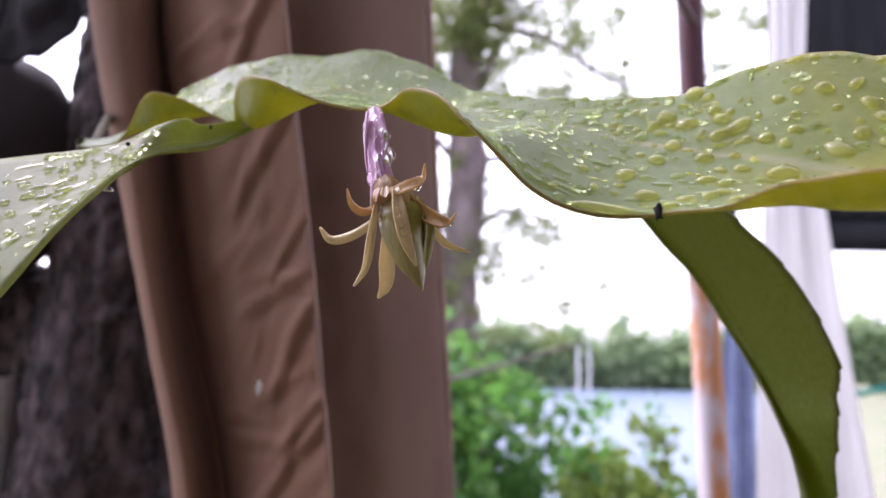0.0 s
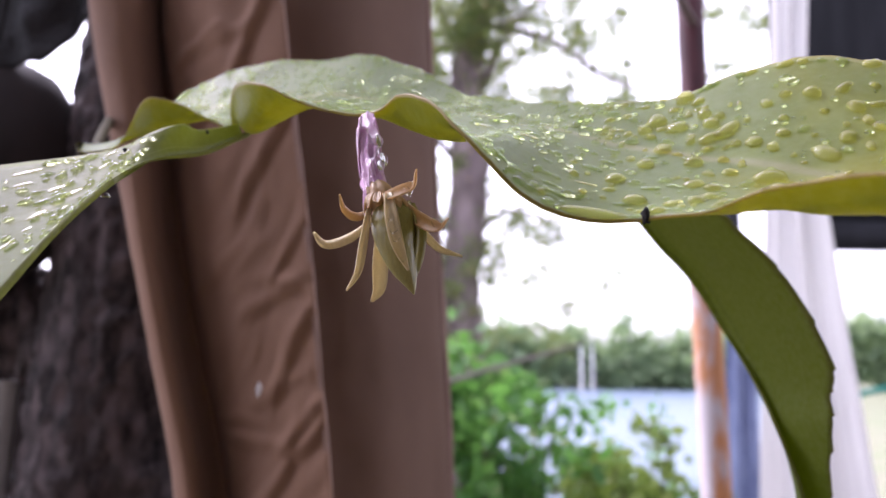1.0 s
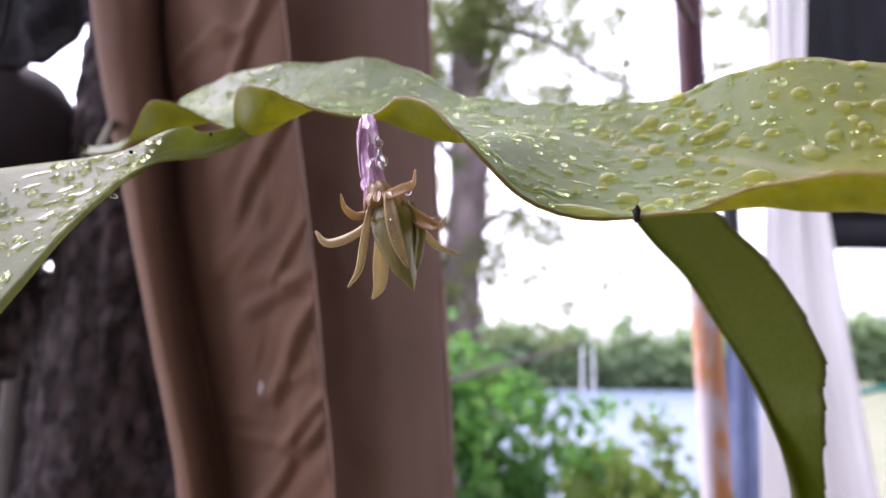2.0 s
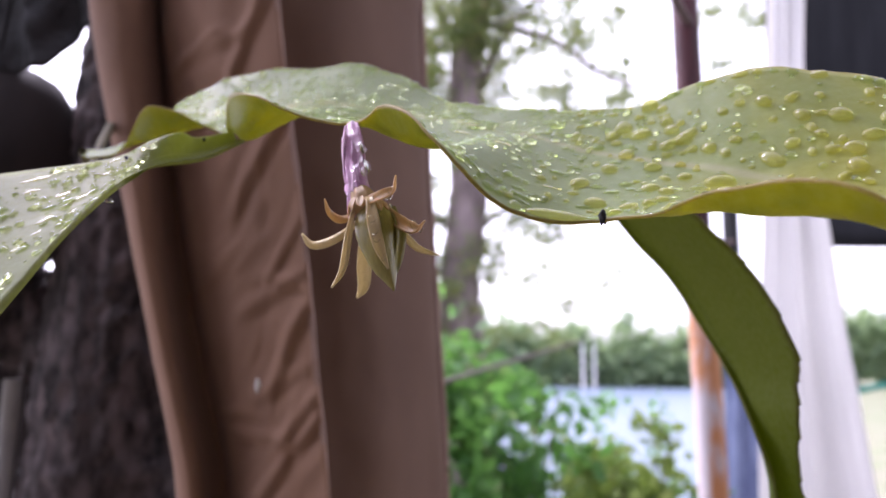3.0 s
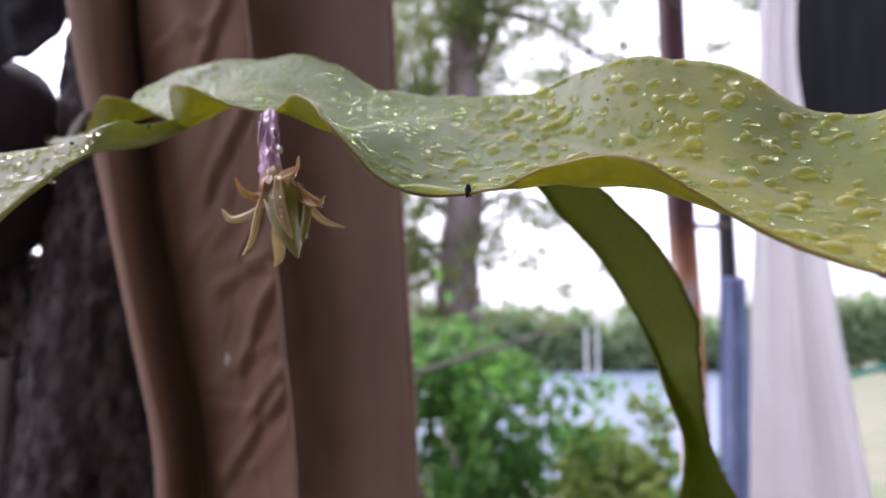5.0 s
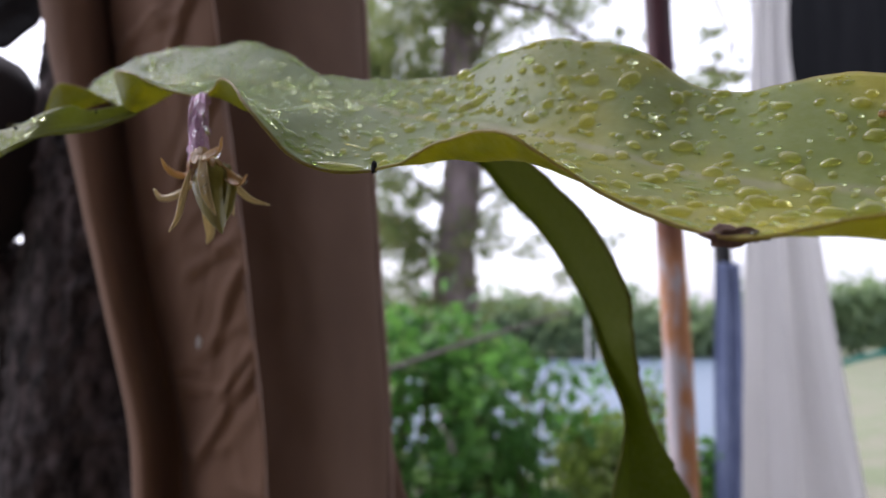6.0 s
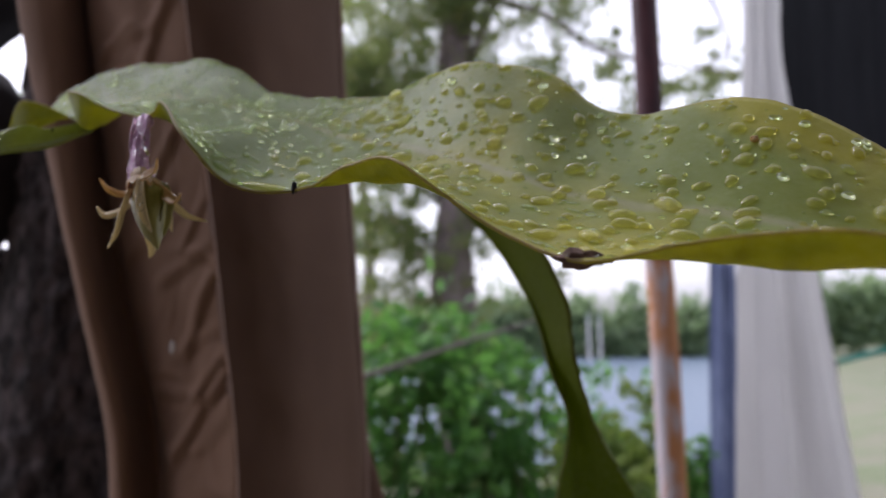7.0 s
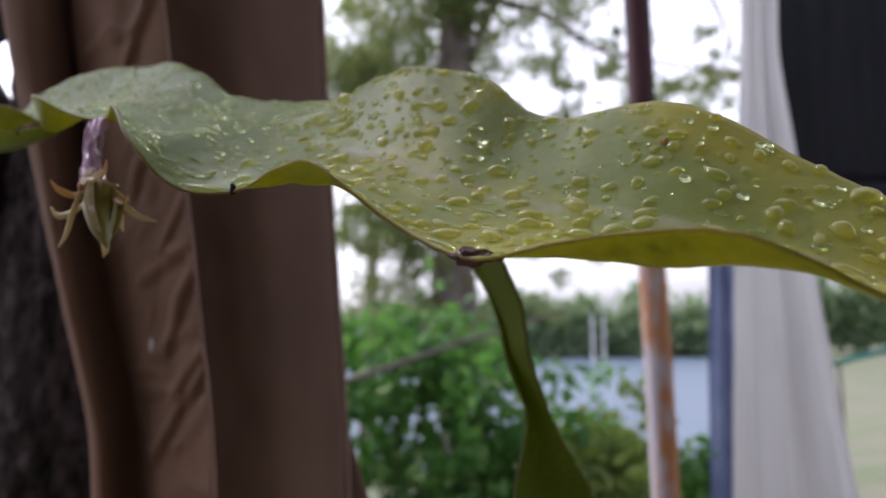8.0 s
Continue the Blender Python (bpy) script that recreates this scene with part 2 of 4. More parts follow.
NEEDLES = foliage("tree_leaves", [(0.0, (0.07, 0.12, 0.04)), (0.5, (0.145, 0.2, 0.07)), (0.88, (0.24, 0.275, 0.11)), (1.0, (0.37, 0.23, 0.11))], (0.31, 0.38, 0.1))
BUSHES = foliage("bush_leaves", [(0.0, (0.026, 0.08, 0.02)), (0.5, (0.062, 0.17, 0.042)), (0.86, (0.14, 0.29, 0.072)), (0.97, (0.27, 0.39, 0.12)), (1.0, (0.42, 0.45, 0.22))], (0.2, 0.47, 0.08))
LIME = foliage("yellow_green_leaves", [(0.0, (0.06, 0.11, 0.02)), (0.5, (0.15, 0.23, 0.05)), (0.9, (0.26, 0.34, 0.09)), (1.0, (0.4, 0.4, 0.18))], (0.34, 0.46, 0.08))
# paler greens carry the far bank's haze in the leaf colour itself
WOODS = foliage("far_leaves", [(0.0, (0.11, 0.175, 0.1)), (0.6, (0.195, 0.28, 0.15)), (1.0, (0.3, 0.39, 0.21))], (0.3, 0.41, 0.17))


def earth():
    m, n, l, b = material("earth", 0.95)
    a, f = noisy(n, l, 0.6, 6, 0.6), noisy(n, l, 9, 5, 0.6)
    c = mixed(n, l, ramp(n, l, a, [(0.42, (0, 0, 0)), (0.6, (1, 1, 1))]), (0.165, 0.16, 0.105), (0.1, 0.14, 0.05))
    c = mixed(n, l, 0.35, c, ramp(n, l, f, [(0.3, (0.1, 0.12, 0.05)), (0.7, (0.24, 0.225, 0.17))]))
    # soil near the camera painted dark as shelter shade, paler towards the pond
    g, d = n.new("ShaderNodeTexCoord"), n.new("ShaderNodeVectorMath")
    d.operation = "LENGTH"
    l.new(g.outputs["Object"], d.inputs[0])
    k = n.new("ShaderNodeMapRange")
    k.inputs["From Min"].default_value, k.inputs["From Max"].default_value = 3.0, 7.0
    l.new(d.outputs["Value"], k.inputs["Value"])
    c = mixed(n, l, k.outputs[0], (0.1, 0.085, 0.065), c)
    l.new(c, b.inputs["Base Color"])
    bumped(n, l, b, f, 0.3, 0.02)
    return m


EARTH = earth()


# ---- shapes ----
def to_object(name, bm, mat, parent=None, label="", smooth=True):
    me = bpy.data.meshes.new(name)
    bm.normal_update()
    bm.to_mesh(me)
    bm.free()
    if smooth:
        me.polygons.foreach_set("use_smooth", [True] * len(me.polygons))
    me.materials.append(mat)
    ob = new(name, me)
    ob.parent = parent
    return tagged(ob, label)


part = to_object


def thing(name, label, category, place=(0, 0, 0), group="", kind=""):
    ob = new(name)
    ob.location = place
    ob.empty_display_size = 0.02
    return tagged(ob, label, category, group, kind)


def put(ob, parent):
    """Hang a part under its thing and keep its place in the world."""
    ob.parent = parent
    ob.matrix_parent_inverse = Matrix.Translation(parent.matrix_basis.translation).inverted()
    return ob


def spline(pts, count):
    """A smooth line through the points."""
    p = np.array(pts, float)
    k = len(p)
    p = np.vstack([2 * p[0] - p[1], p, 2 * p[-1] - p[-2]])
    u = np.linspace(0, k - 1 - 1e-9, count)
    i = u.astype(int)
    f = (u - i)[:, None]
    a, b, c, d = p[i], p[i + 1], p[i + 2], p[i + 3]
    return b + 0.5 * f * (c - a) + f * f * (a - 2.5 * b + 2 * c - 0.5 * d) + f ** 3 * (1.5 * (b - c) + 0.5 * (d - a))


def loft(lines, nu, nv):
    """A smooth grid [u, v] over lines that run along u, one after the other across v."""
    g = np.stack([spline(q, nu) for q in lines], 1)
    return np.stack([spline(g[i], nv) for i in range(nu)])


def grid_mesh(g, closed=False):
    bm = bmesh.new()
    uv = bm.loops.layers.uv.new("UVMap")
    nu, nv = g.shape[:2]
    vs = [[bm.verts.new(g[i, j]) for j in range(nv)] for i in range(nu)]
    for i in range(nu - 1):
        for j in range(nv if closed else nv - 1):
            k = (j + 1) % nv
            f = bm.faces.new((vs[i][j], vs[i + 1][j], vs[i + 1][k], vs[i][k]))
            for loop, (a, b) in zip(f.loops, ((i, j), (i + 1, j), (i + 1, j + 1), (i, j + 1))):
                loop[uv].uv = (a / (nu - 1), b / max(nv - 1, 1))
    if closed:
        bm.faces.new(list(reversed(vs[0])))
        bm.faces.new(vs[-1])
    return bm


def thick(ob, t, offset=0.0, under=None):
    s = ob.modifiers.new("thickness", "SOLIDIFY")
    s.thickness, s.offset = t, offset
    if under:
        ob.data.materials.append(under)
        s.material_offset = 1
    return ob


def tube(pts, radii, sides=10, count=24, wobble=0.0, seed=0, fine=1.5):
    """A closed round rod along a smooth line, with a radius that changes on the way."""
    line = spline(pts, count)
    r = np.interp(np.linspace(0, 1, count), np.linspace(0, 1, len(radii)), radii)
    g = np.zeros((count, sides, 3))
    for i in range(count):
        d = Vector(line[min(i + 1, count - 1)] - line[max(i - 1, 0)]).normalized()
        ref = Vector((0.03, 1, 0.02))
        s = (ref - d * ref.dot(d)).normalized() if abs(d.y) < 0.95 else (Vector((1, 0, 0)) - d * d.x).normalized()
        q = d.cross(s)
        for j in range(sides):
            a = 2 * math.pi * j / sides
            k = r[i] * (1 + wobble * noise.noise(Vector((math.cos(a) * fine, math.sin(a) * fine, i * 0.35 + seed * 7.3))))
            g[i, j] = Vector(line[i]) + (s * math.cos(a) + q * math.sin(a)) * k
    return grid_mesh(g, True)


def blade(pts, width, curl=0.25, side=(1, 0, 0), count=16, across=5, tip=0.12, belly=0.45):
    """A thin tapered petal along a smooth line, hollow on one face."""
    line = spline(pts, count)
    g = np.zeros((count, across, 3))
    for i in range(count):
        f = i / (count - 1)
        d = Vector(line[min(i + 1, count - 1)] - line[max(i - 1, 0)]).normalized()
        s = Vector(side)
        s = (s - d * s.dot(d)).normalized()
        q = d.cross(s)
        w = width * (tip + (1 - tip) * math.sin(math.pi * min(1, (f + 0.18) / (1.18) if f < belly else 0.5 + 0.5 * (f - belly) / (1 - belly)))) * 0.5
        for j in range(across):
            v = 2 * j / (across - 1) - 1
            g[i, j] = Vector(line[i]) + s * (v * w) + q * (v * v * w * curl)
    return grid_mesh(g)


def mm(x, y, z):
    return (x / 1000, y / 1000, EYE + z / 1000)


# ---- the cactus leaf ----
S = np.arange(-284, 197, 12.0)
RIM_N = [166, 164, 165, 163, 159, 157, 161, 166, 166, 156, 146, 139, 136, 137, 139, 140, 135, 129, 125, 128, 132, 136, 131, 129, 125, 120, 120, 120, 118, 116, 116, 118, 118, 119, 125, 130, 135, 142, 150, 158, 165]
RIM_Z = [85, 82, 81, 82, 86, 94, 92, 85, 80, 81, 82, 81, 76, 70, 65, 63, 64, 59, 48, 34, 28, 28, 27, 30, 30, 26, 17, 9, 3, 1, 3, 4, 3.5, 1, -6, -14, -22, -28, -33, -37, -40]
MID_N = [166.5, 168, 171, 171, 172, 174, 176, 178, 179, 177, 175, 174, 174, 175, 176, 176, 175, 173, 171, 170, 169, 167, 165, 162, 159, 156, 153, 152, 151, 151, 152, 152, 153, 154, 155, 156, 158, 160, 163, 166, 167]
MID_Z = [87, 86, 86.5, 89, 92, 94, 94, 93, 92, 91, 89, 88, 85, 82, 79, 75, 71, 66, 62, 57, 52, 48, 44, 40, 36, 31, 26, 21, 17, 14, 12, 9, 5, 1, -4, -10, -17, -23, -29, -34, -40]
BACK_N = [167, 172, 175, 179, 182, 185, 188, 190, 193, 195, 196, 197, 198, 198, 197, 196, 195, 194, 193, 192, 191, 190, 190, 189, 189, 189, 188, 188, 188, 187, 187, 186, 186, 185, 184, 183, 183, 181, 178, 174, 169]
BACK_Z = [87.5, 88.5, 91, 98, 106, 112, 115, 116, 116, 114, 113, 112, 108, 102, 93, 87, 83, 80, 77, 75, 73, 73, 76, 77, 75, 71, 64, 53, 49, 49, 49, 45, 38, 28, 20, 12, 4, -4, -13, -23, -40]


def along(n, z):
    """From distances along and across the leaf, in millimetres, to the world."""
    return np.stack([(0.86 * S + 0.51 * n) / 1000, (-0.51 * S + 0.86 * n) / 1000, EYE + z / 1000], 1)


def lobe(s, at, width):
    return np.exp(-((s - at) / width) ** 2)


rim_n, rim_z = np.array(RIM_N, float), np.array(RIM_Z, float)
mid_n, mid_z = np.array(MID_N, float), np.array(MID_Z, float)
back_n, back_z = np.array(BACK_N, float), np.array(BACK_Z, float)
# under each raised lobe of the rim the leaf first dips
dip = 12 * lobe(S, -222, 14) + 14 * lobe(S, -158, 18) + 10 * lobe(S, -86, 14) + 6 * lobe(S, 4, 24) + 6 * lobe(S, 92, 24)
low_n, low_z = 0.28 * mid_n + 0.72 * rim_n, 0.28 * mid_z + 0.72 * rim_z - dip
high_n, high_z = 0.5 * (mid_n + back_n), 0.5 * (mid_z + back_z) - 1.5
leaf_lines = [along(back_n, back_z), along(high_n, high_z), along(mid_n, mid_z), along(low_n, low_z), along(rim_n, rim_z)]
for line, share in zip(leaf_lines, (1.0, 0.6, 0.25)):
    off = 1 + 0.05 * share * lobe(S, -165, 75)
    line[:, :2] *= off[:, None]
    line[:, 2] = EYE + (line[:, 2] - EYE) * off
# the far rim is nibbled into shallow scallops
leaf_grid = loft(leaf_lines, 230, 45)
for i in range(leaf_grid.shape[0]):
    k = i / (leaf_grid.shape[0] - 1) * 34
    leaf_grid[i, 0:2, 2] -= np.array([0.0016, 0.0008]) * max(0.0, abs(math.sin(k * 1.7 + 0.8 * math.sin(k * 0.37))) - 0.55) * (1 if i < 140 else 0.4)
for i in range(leaf_grid.shape[0]):
    for j in range(leaf_grid.shape[1]):
        p = Vector(leaf_grid[i, j])
        leaf_grid[i, j, 2] += 0.0006 * noise.noise(p * 90) + 0.00025 * noise.noise(p * 300)

plant = thing("cactus_plant", "wet flat-stemmed orchid cactus growing beside the dark tree trunk", "plant", (-0.235, 0.5, 1.52))
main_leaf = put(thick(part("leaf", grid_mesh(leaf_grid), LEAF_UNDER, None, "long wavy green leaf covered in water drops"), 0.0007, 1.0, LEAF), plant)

near2 = [(-66, 226, 75), (-74, 210, 63), (-82, 190, 54), (-85, 170, 42), (-86, 150, 26), (-86, 133, 10), (-88, 112, -12), (-92, 92, -36)]
far2 = [(-70, 226, 77), (-78, 213, 70.5), (-80, 203, 69), (-86, 196, 64), (-96, 192, 57), (-120, 186, 51), (-150, 178, 44), (-180, 168, 36)]
midl = [tuple(0.5 * (a + b) - (0, 0, 2.5)[k] for k, (a, b) in enumerate(zip(p, q))) for p, q in zip(near2, far2)]
side_grid = loft([[mm(*p) for p in q] for q in (far2, midl, near2)], 90, 21)
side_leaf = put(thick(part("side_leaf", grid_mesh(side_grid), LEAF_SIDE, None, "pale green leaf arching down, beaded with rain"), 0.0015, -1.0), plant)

hang_l = [(62, 268, 72), (76, 284, 64), (89, 287, 49), (105, 287, 31), (117, 285, 10), (123, 273, -9), (127, 261, -30), (135, 265, -50), (134, 265, -65), (130, 265, -81), (125, 265, -105), (118, 265, -131)]
hang_r = [(66, 256, 76), (84, 246, 67), (100, 240, 50), (119, 237, 28), (131, 234, 1), (133, 239, -11), (135, 243, -24), (144, 263, -48), (152, 269, -65), (163, 275, -84), (173, 279, -106), (180, 283, -131)]
hang_l, hang_r = ([(x * k, y * k, z * k) for (x, y, z), k in zip(q, np.interp(range(12), [0, 2, 5, 11], [1.0, 1.0, 1.03, 1.035]))] for q in (hang_l, hang_r))
hang_m = [tuple(0.7 * a + 0.3 * b + (0, 11, 2)[k] for k, (a, b) in enumerate(zip(p, q))) for p, q in zip(hang_l, hang_r)]
hang_w = [tuple(0.33 * a + 0.67 * b + (0, 4, 1)[k] for k, (a, b) in enumerate(zip(p, q))) for p, q in zip(hang_l, hang_r)]
hang_grid = loft([[mm(*p) for p in q] for q in (hang_l, hang_m, hang_w, hang_r)], 220, 22)
for i in range(220):
    tooth = 0.0012 * ((i * 0.071) % 1.0) ** 2 + 0.0005 * noise.noise(Vector((i * 0.16, 0, 4)))
    for j in (20, 21):
        d = hang_grid[i, 21] - hang_grid[i, 12]
        hang_grid[i, j] += d / np.linalg.norm(d) * tooth * (1 if j == 21 else 0.5)
    for j in range(22):
        hang_grid[i, j, 1] += 0.0007 * noise.noise(Vector(hang_grid[i, j]) * 70)
hang_leaf = put(thick(part("hanging_leaf", grid_mesh(hang_grid), LEAF_HANG, None, "olive leaf with painted shade, drooping and twisting downwards"), 0.0014), plant)

put(part("stem", tube([mm(-157, 286, 86), mm(-172, 322, 90), mm(-215, 420, 140), mm(-280, 560, 190), mm(-285, 620, 200)], [0.0018, 0.002, 0.003, 0.004, 0.005], 10, 30, 0.15), STEM, None, "thin woody stem"), plant)
put(part("leaf_stalk", tube([mm(-32, 222, 81), mm(0, 250, 93), mm(36, 262, 90), mm(66, 262, 74)], [0.002, 0.002, 0.002, 0.003], 8, 20), STEM, None, "thin green stalk"), plant)


def leaf_at(g, u, v):
    """The place and the frame of directions on a leaf's upper face."""
    i, j = min(int(u * (g.shape[0] - 1)), g.shape[0] - 2), min(int(v * (g.shape[1] - 1)), g.shape[1] - 2)
    i, j = max(i, 1), max(j, 1)
    p = Vector(g[i, j])
    a, b = Vector(g[i + 1, j] - g[i - 1, j]).normalized(), Vector(g[i, j + 1] - g[i, j - 1]).normalized()
    n = a.cross(b).normalized()
    if n.z < 0:
        n = -n
    return p, a, n


# areole tuft and dry scar on the rim
def lump(size, seed, rough=0.35):
    bm = bmesh.new()
    bmesh.ops.create_icosphere(bm, subdivisions=3, radius=1)
    for v in bm.verts:
        v.co *= 1 + rough * noise.noise(v.co * 1.7 + Vector((seed, 0, 0))) + 0.15 * noise.noise(v.co * 5 + Vector((0, seed, 0)))
        v.co = Vector((v.co.x * size[0], v.co.y * size[1], v.co.z * size[2]))
    return bm


tuft = put(part("areole", lump((0.0009, 0.0009, 0.0016), 3, 0.5), BLACK, None, "tiny black woolly areole in the rim's notch"), plant)
tuft.location = mm(41.8, 133.8, 28.4)
for x, y, z in ((-88, 199, 64), (-84, 204, 61), (-88, 184.5, 55), (-76, 214, 70)):
    speck = put(part("areole", lump((0.0005, 0.0005, 0.0006), x, 0.4), BLACK, None, "tiny dark speck on the leaf's rim"), plant)
    speck.location = mm(x, y, z)
scar = put(part("scar", lump((0.0042, 0.0013, 0.0016), 5, 0.9), SCAR, None, "dry brown scar on the leaf's rim"), plant)
scar.location, scar.rotation_euler = mm(111, 72.5, 1.6), (0.2, 0.1, -0.3)


# ---- water drops ----
def drop_mesh(name, seed, flat, mat=WATER):
    bm = bmesh.new()
    bmesh.ops.create_uvsphere(bm, u_segments=14, v_segments=8, radius=1)
    for v in bm.verts:
        k = 1 + 0.42 * noise.noise(Vector((v.co.x * 0.9 + seed, v.co.y * 0.9, 0.3 * seed))) + 0.12 * noise.noise(Vector((v.co.x * 2.3, v.co.y * 2.3 + seed, 1.0)))
        v.co.x *= k
        v.co.y *= k
        v.co.z *= flat if v.co.z > 0 else 0.12
    me = bpy.data.meshes.new(name)
    bm.to_mesh(me)
    bm.free()
    me.polygons.foreach_set("use_smooth", [True] * len(me.polygons))
    me.materials.append(mat)
    return me


DROPS = [drop_mesh("water_drop", 1.7 * k, 0.58 + 0.09 * (k % 3)) for k in range(9)]
FILMS = [drop_mesh("water_streak", 1.7 * k + 0.4, 0.34 + 0.08 * (k % 3), CLEAR) for k in range(5)]
PALE_DROPS = [drop_mesh("water_drop", 1.7 * k + 0.9, 0.6 + 0.1 * (k % 3), CLEAR) for k in range(9)]
STREAKS = [drop_mesh("water_streak", 1.7 * k + 0.2, 0.17 + 0.03 * (k % 3)) for k in range(6)]
BEADS = [drop_mesh("dew_drop", 2.3 * k, 0.8, DEW) for k in range(4)]
dice = random.Random(11)


def bead(g, u, v, size, long, parent, turn=None, kinds=DROPS):
    p, a, n = leaf_at(g, u, v)
    b = n.cross(a)
    m = Matrix((a, b, n)).transposed().to_4x4()
    m.translation = p + n * size * 0.02
    ob = new("water_drop", dice.choice(kinds))
    ob.parent = parent
    ob.matrix_parent_inverse = Matrix.Translation(parent.matrix_basis.translation).inverted()
    ob.matrix_basis = Matrix.Translation(parent.matrix_basis.translation) @ m @ Matrix.Rotation(dice.uniform(-1.6, 1.6) if turn is None else turn, 4, "Z") @ Matrix.Diagonal((size * long, size, size, 1))
    return ob


TAKEN = []


def scatter(g, parent, count, us, vs, sizes, gap=1.15, kinds=DROPS, long=(0.9, 1.45), turn=None, joined=False):
    """Drops strewn over a leaf without touching: each an object of its own, or the small ones joined."""
    found, tries, verts, faces = 0, 0, [], []
    while found < count and tries < 16000:
        tries += 1
        u, v = dice.uniform(*us), dice.uniform(*vs)
        r = sizes[0] + (sizes[1] - sizes[0]) * dice.random() ** 1.8
        p, a, n = leaf_at(g, u, v)
        if n.z < 0.2 or any((p - q).length < gap * (r + k) for q, k in TAKEN):
            continue
        found += 1
        TAKEN.append((p, r))
        if not joined:
            bead(g, u, v, r, dice.uniform(*long), parent, turn, kinds)
            continue
        spin = Matrix.Rotation(dice.uniform(-1.6, 1.6) if turn is None else turn, 3, "Z")
        m = Matrix((a, n.cross(a), n)).transposed() @ spin @ Matrix.Diagonal((r * dice.uniform(*long), r, r))
        shape, base = dice.choice(kinds), len(verts)
        verts.extend(p + n * r * 0.02 + m @ q.co for q in shape.vertices)
        faces.extend(tuple(base + k for k in f.vertices) for f in shape.polygons)
    if joined:
        me = bpy.data.meshes.new("spray")
        me.from_pydata(verts, [], faces)
        me.polygons.foreach_set("use_smooth", [True] * len(me.polygons))
        me.materials.append(kinds[0].materials[0])
        tagged(put(new("spray", me), parent), kind="stuff")


pool_at = leaf_at(leaf_grid, 0.503, 0.95)[0]
TAKEN.append((pool_at, 0.006))
bead(leaf_grid, 0.503, 0.95, 0.0021, 4.0, main_leaf, 0.0, DROPS)
scatter(leaf_grid, main_leaf, 205, (0.5, 0.97), (0.03, 0.86), (0.0014, 0.0027), 1.05, DROPS, (0.9, 1.6))
scatter(leaf_grid, main_leaf, 90, (0.34, 0.72), (0.5, 0.97), (0.0007, 0.0014), 1.05, FILMS, (1.8, 3.2), 0.1)
scatter(leaf_grid, main_leaf, 260, (0.48, 0.97), (0.01, 0.96), (0.0007, 0.0014), 1.03, DROPS, (0.9, 1.6), None, True)
scatter(leaf_grid, main_leaf, 60, (0.06, 0.66), (0.0, 0.03), (0.0009, 0.0018), 0.8, PALE_DROPS, (0.9, 1.5), None, True)
scatter(leaf_grid, main_leaf, 250, (0.06, 0.5), (0.02, 0.96), (0.0006, 0.0017), 0.98, PALE_DROPS, (1.0, 2.2), None, True)
scatter(leaf_grid, main_leaf, 70, (0.08, 0.5), (0.3, 0.9), (0.0006, 0.0012), 1.0, STREAKS, (1.6, 3.0), 0.1, True)
scatter(side_grid, side_leaf, 24, (0.56, 1.0), (0.06, 0.94), (0.0007, 0.0014), 1.0, STREAKS, (2.2, 4.0), 0.3)
scatter(side_grid, side_leaf, 54, (0.52, 1.0), (0.04, 0.96), (0.0006, 0.0013), 1.05, PALE_DROPS, (1.1, 2.4), 0.15)


def fine_beads(g, count, us, vs, parent, seed):
    """The finest spray of droplets, too small to tell apart, joined into one mesh."""
    r = random.Random(seed)
    ring, rows = 9, ((1.0, 0.0), (0.9, 0.34), (0.55, 0.62))
    verts, faces = [], []
    places = [c for c, e in TAKEN]
    reach = [e for c, e in TAKEN]
    for k in range(count):
        p, a, n = leaf_at(g, r.uniform(*us), r.uniform(*vs))
        q = r.uniform(0.0007, 0.0014) if k < count * 0.42 else r.uniform(0.0003, 0.0007)
        if np.any(np.linalg.norm(np.array(places) - np.array(p), axis=1) < np.array(reach) + q * 1.05):
            continue
        places.append(tuple(p))
        reach.append(q)
        b, base, long = n.cross(a), len(verts), r.uniform(1.0, 1.5)
        spin = r.uniform(-0.8, 0.8)
        a, b = a * math.cos(spin) + b * math.sin(spin), b * math.cos(spin) - a * math.sin(spin)
        for w, h in rows:
            for m in range(ring):
                t = 2 * math.pi * m / ring
                f = 1 + 0.3 * noise.noise(Vector((math.cos(t), math.sin(t), k * 1.3)))
                verts.append(p + a * (q * w * f * math.cos(t) * long) + b * (q * w * f * math.sin(t)) + n * (q * h))
        verts.append(p + n * q * 0.72)
        for m in range(ring):
            o = (m + 1) % ring
            for z in (0, ring):
                faces.append((base + z + m, base + z + o, base + z + ring + o, base + z + ring + m))
            faces.append((base + 2 * ring + m, base + 2 * ring + o, base + 3 * ring))
        faces.append(tuple(base + m for m in reversed(range(ring))))
    me = bpy.data.meshes.new("fine_spray")
    me.from_pydata(verts, [], faces)
    me.polygons.foreach_set("use_smooth", [True] * len(me.polygons))
    me.materials.append(SPRAY)
    return tagged(put(new("fine_spray", me), parent), kind="stuff")


fine_beads(leaf_grid, 1500, (0.06, 0.5), (0.01, 0.98), main_leaf, 5)
fine_beads(leaf_grid, 1000, (0.45, 0.95), (0.02, 0.98), main_leaf, 4)
fine_beads(side_grid, 420, (0.4, 1.0), (0.04, 0.96), side_leaf, 6)
for x, y, z, r in ((-72, 226, 72.3, 1.4), (-84, 168, 38, 1.2), (137, 247, -9, 0.8)):
    ob = put(new("hanging_drop", BEADS[0]), plant)
    ob.location, ob.scale = mm(x, y, z), (r / 1000, r / 1000, r / 900)

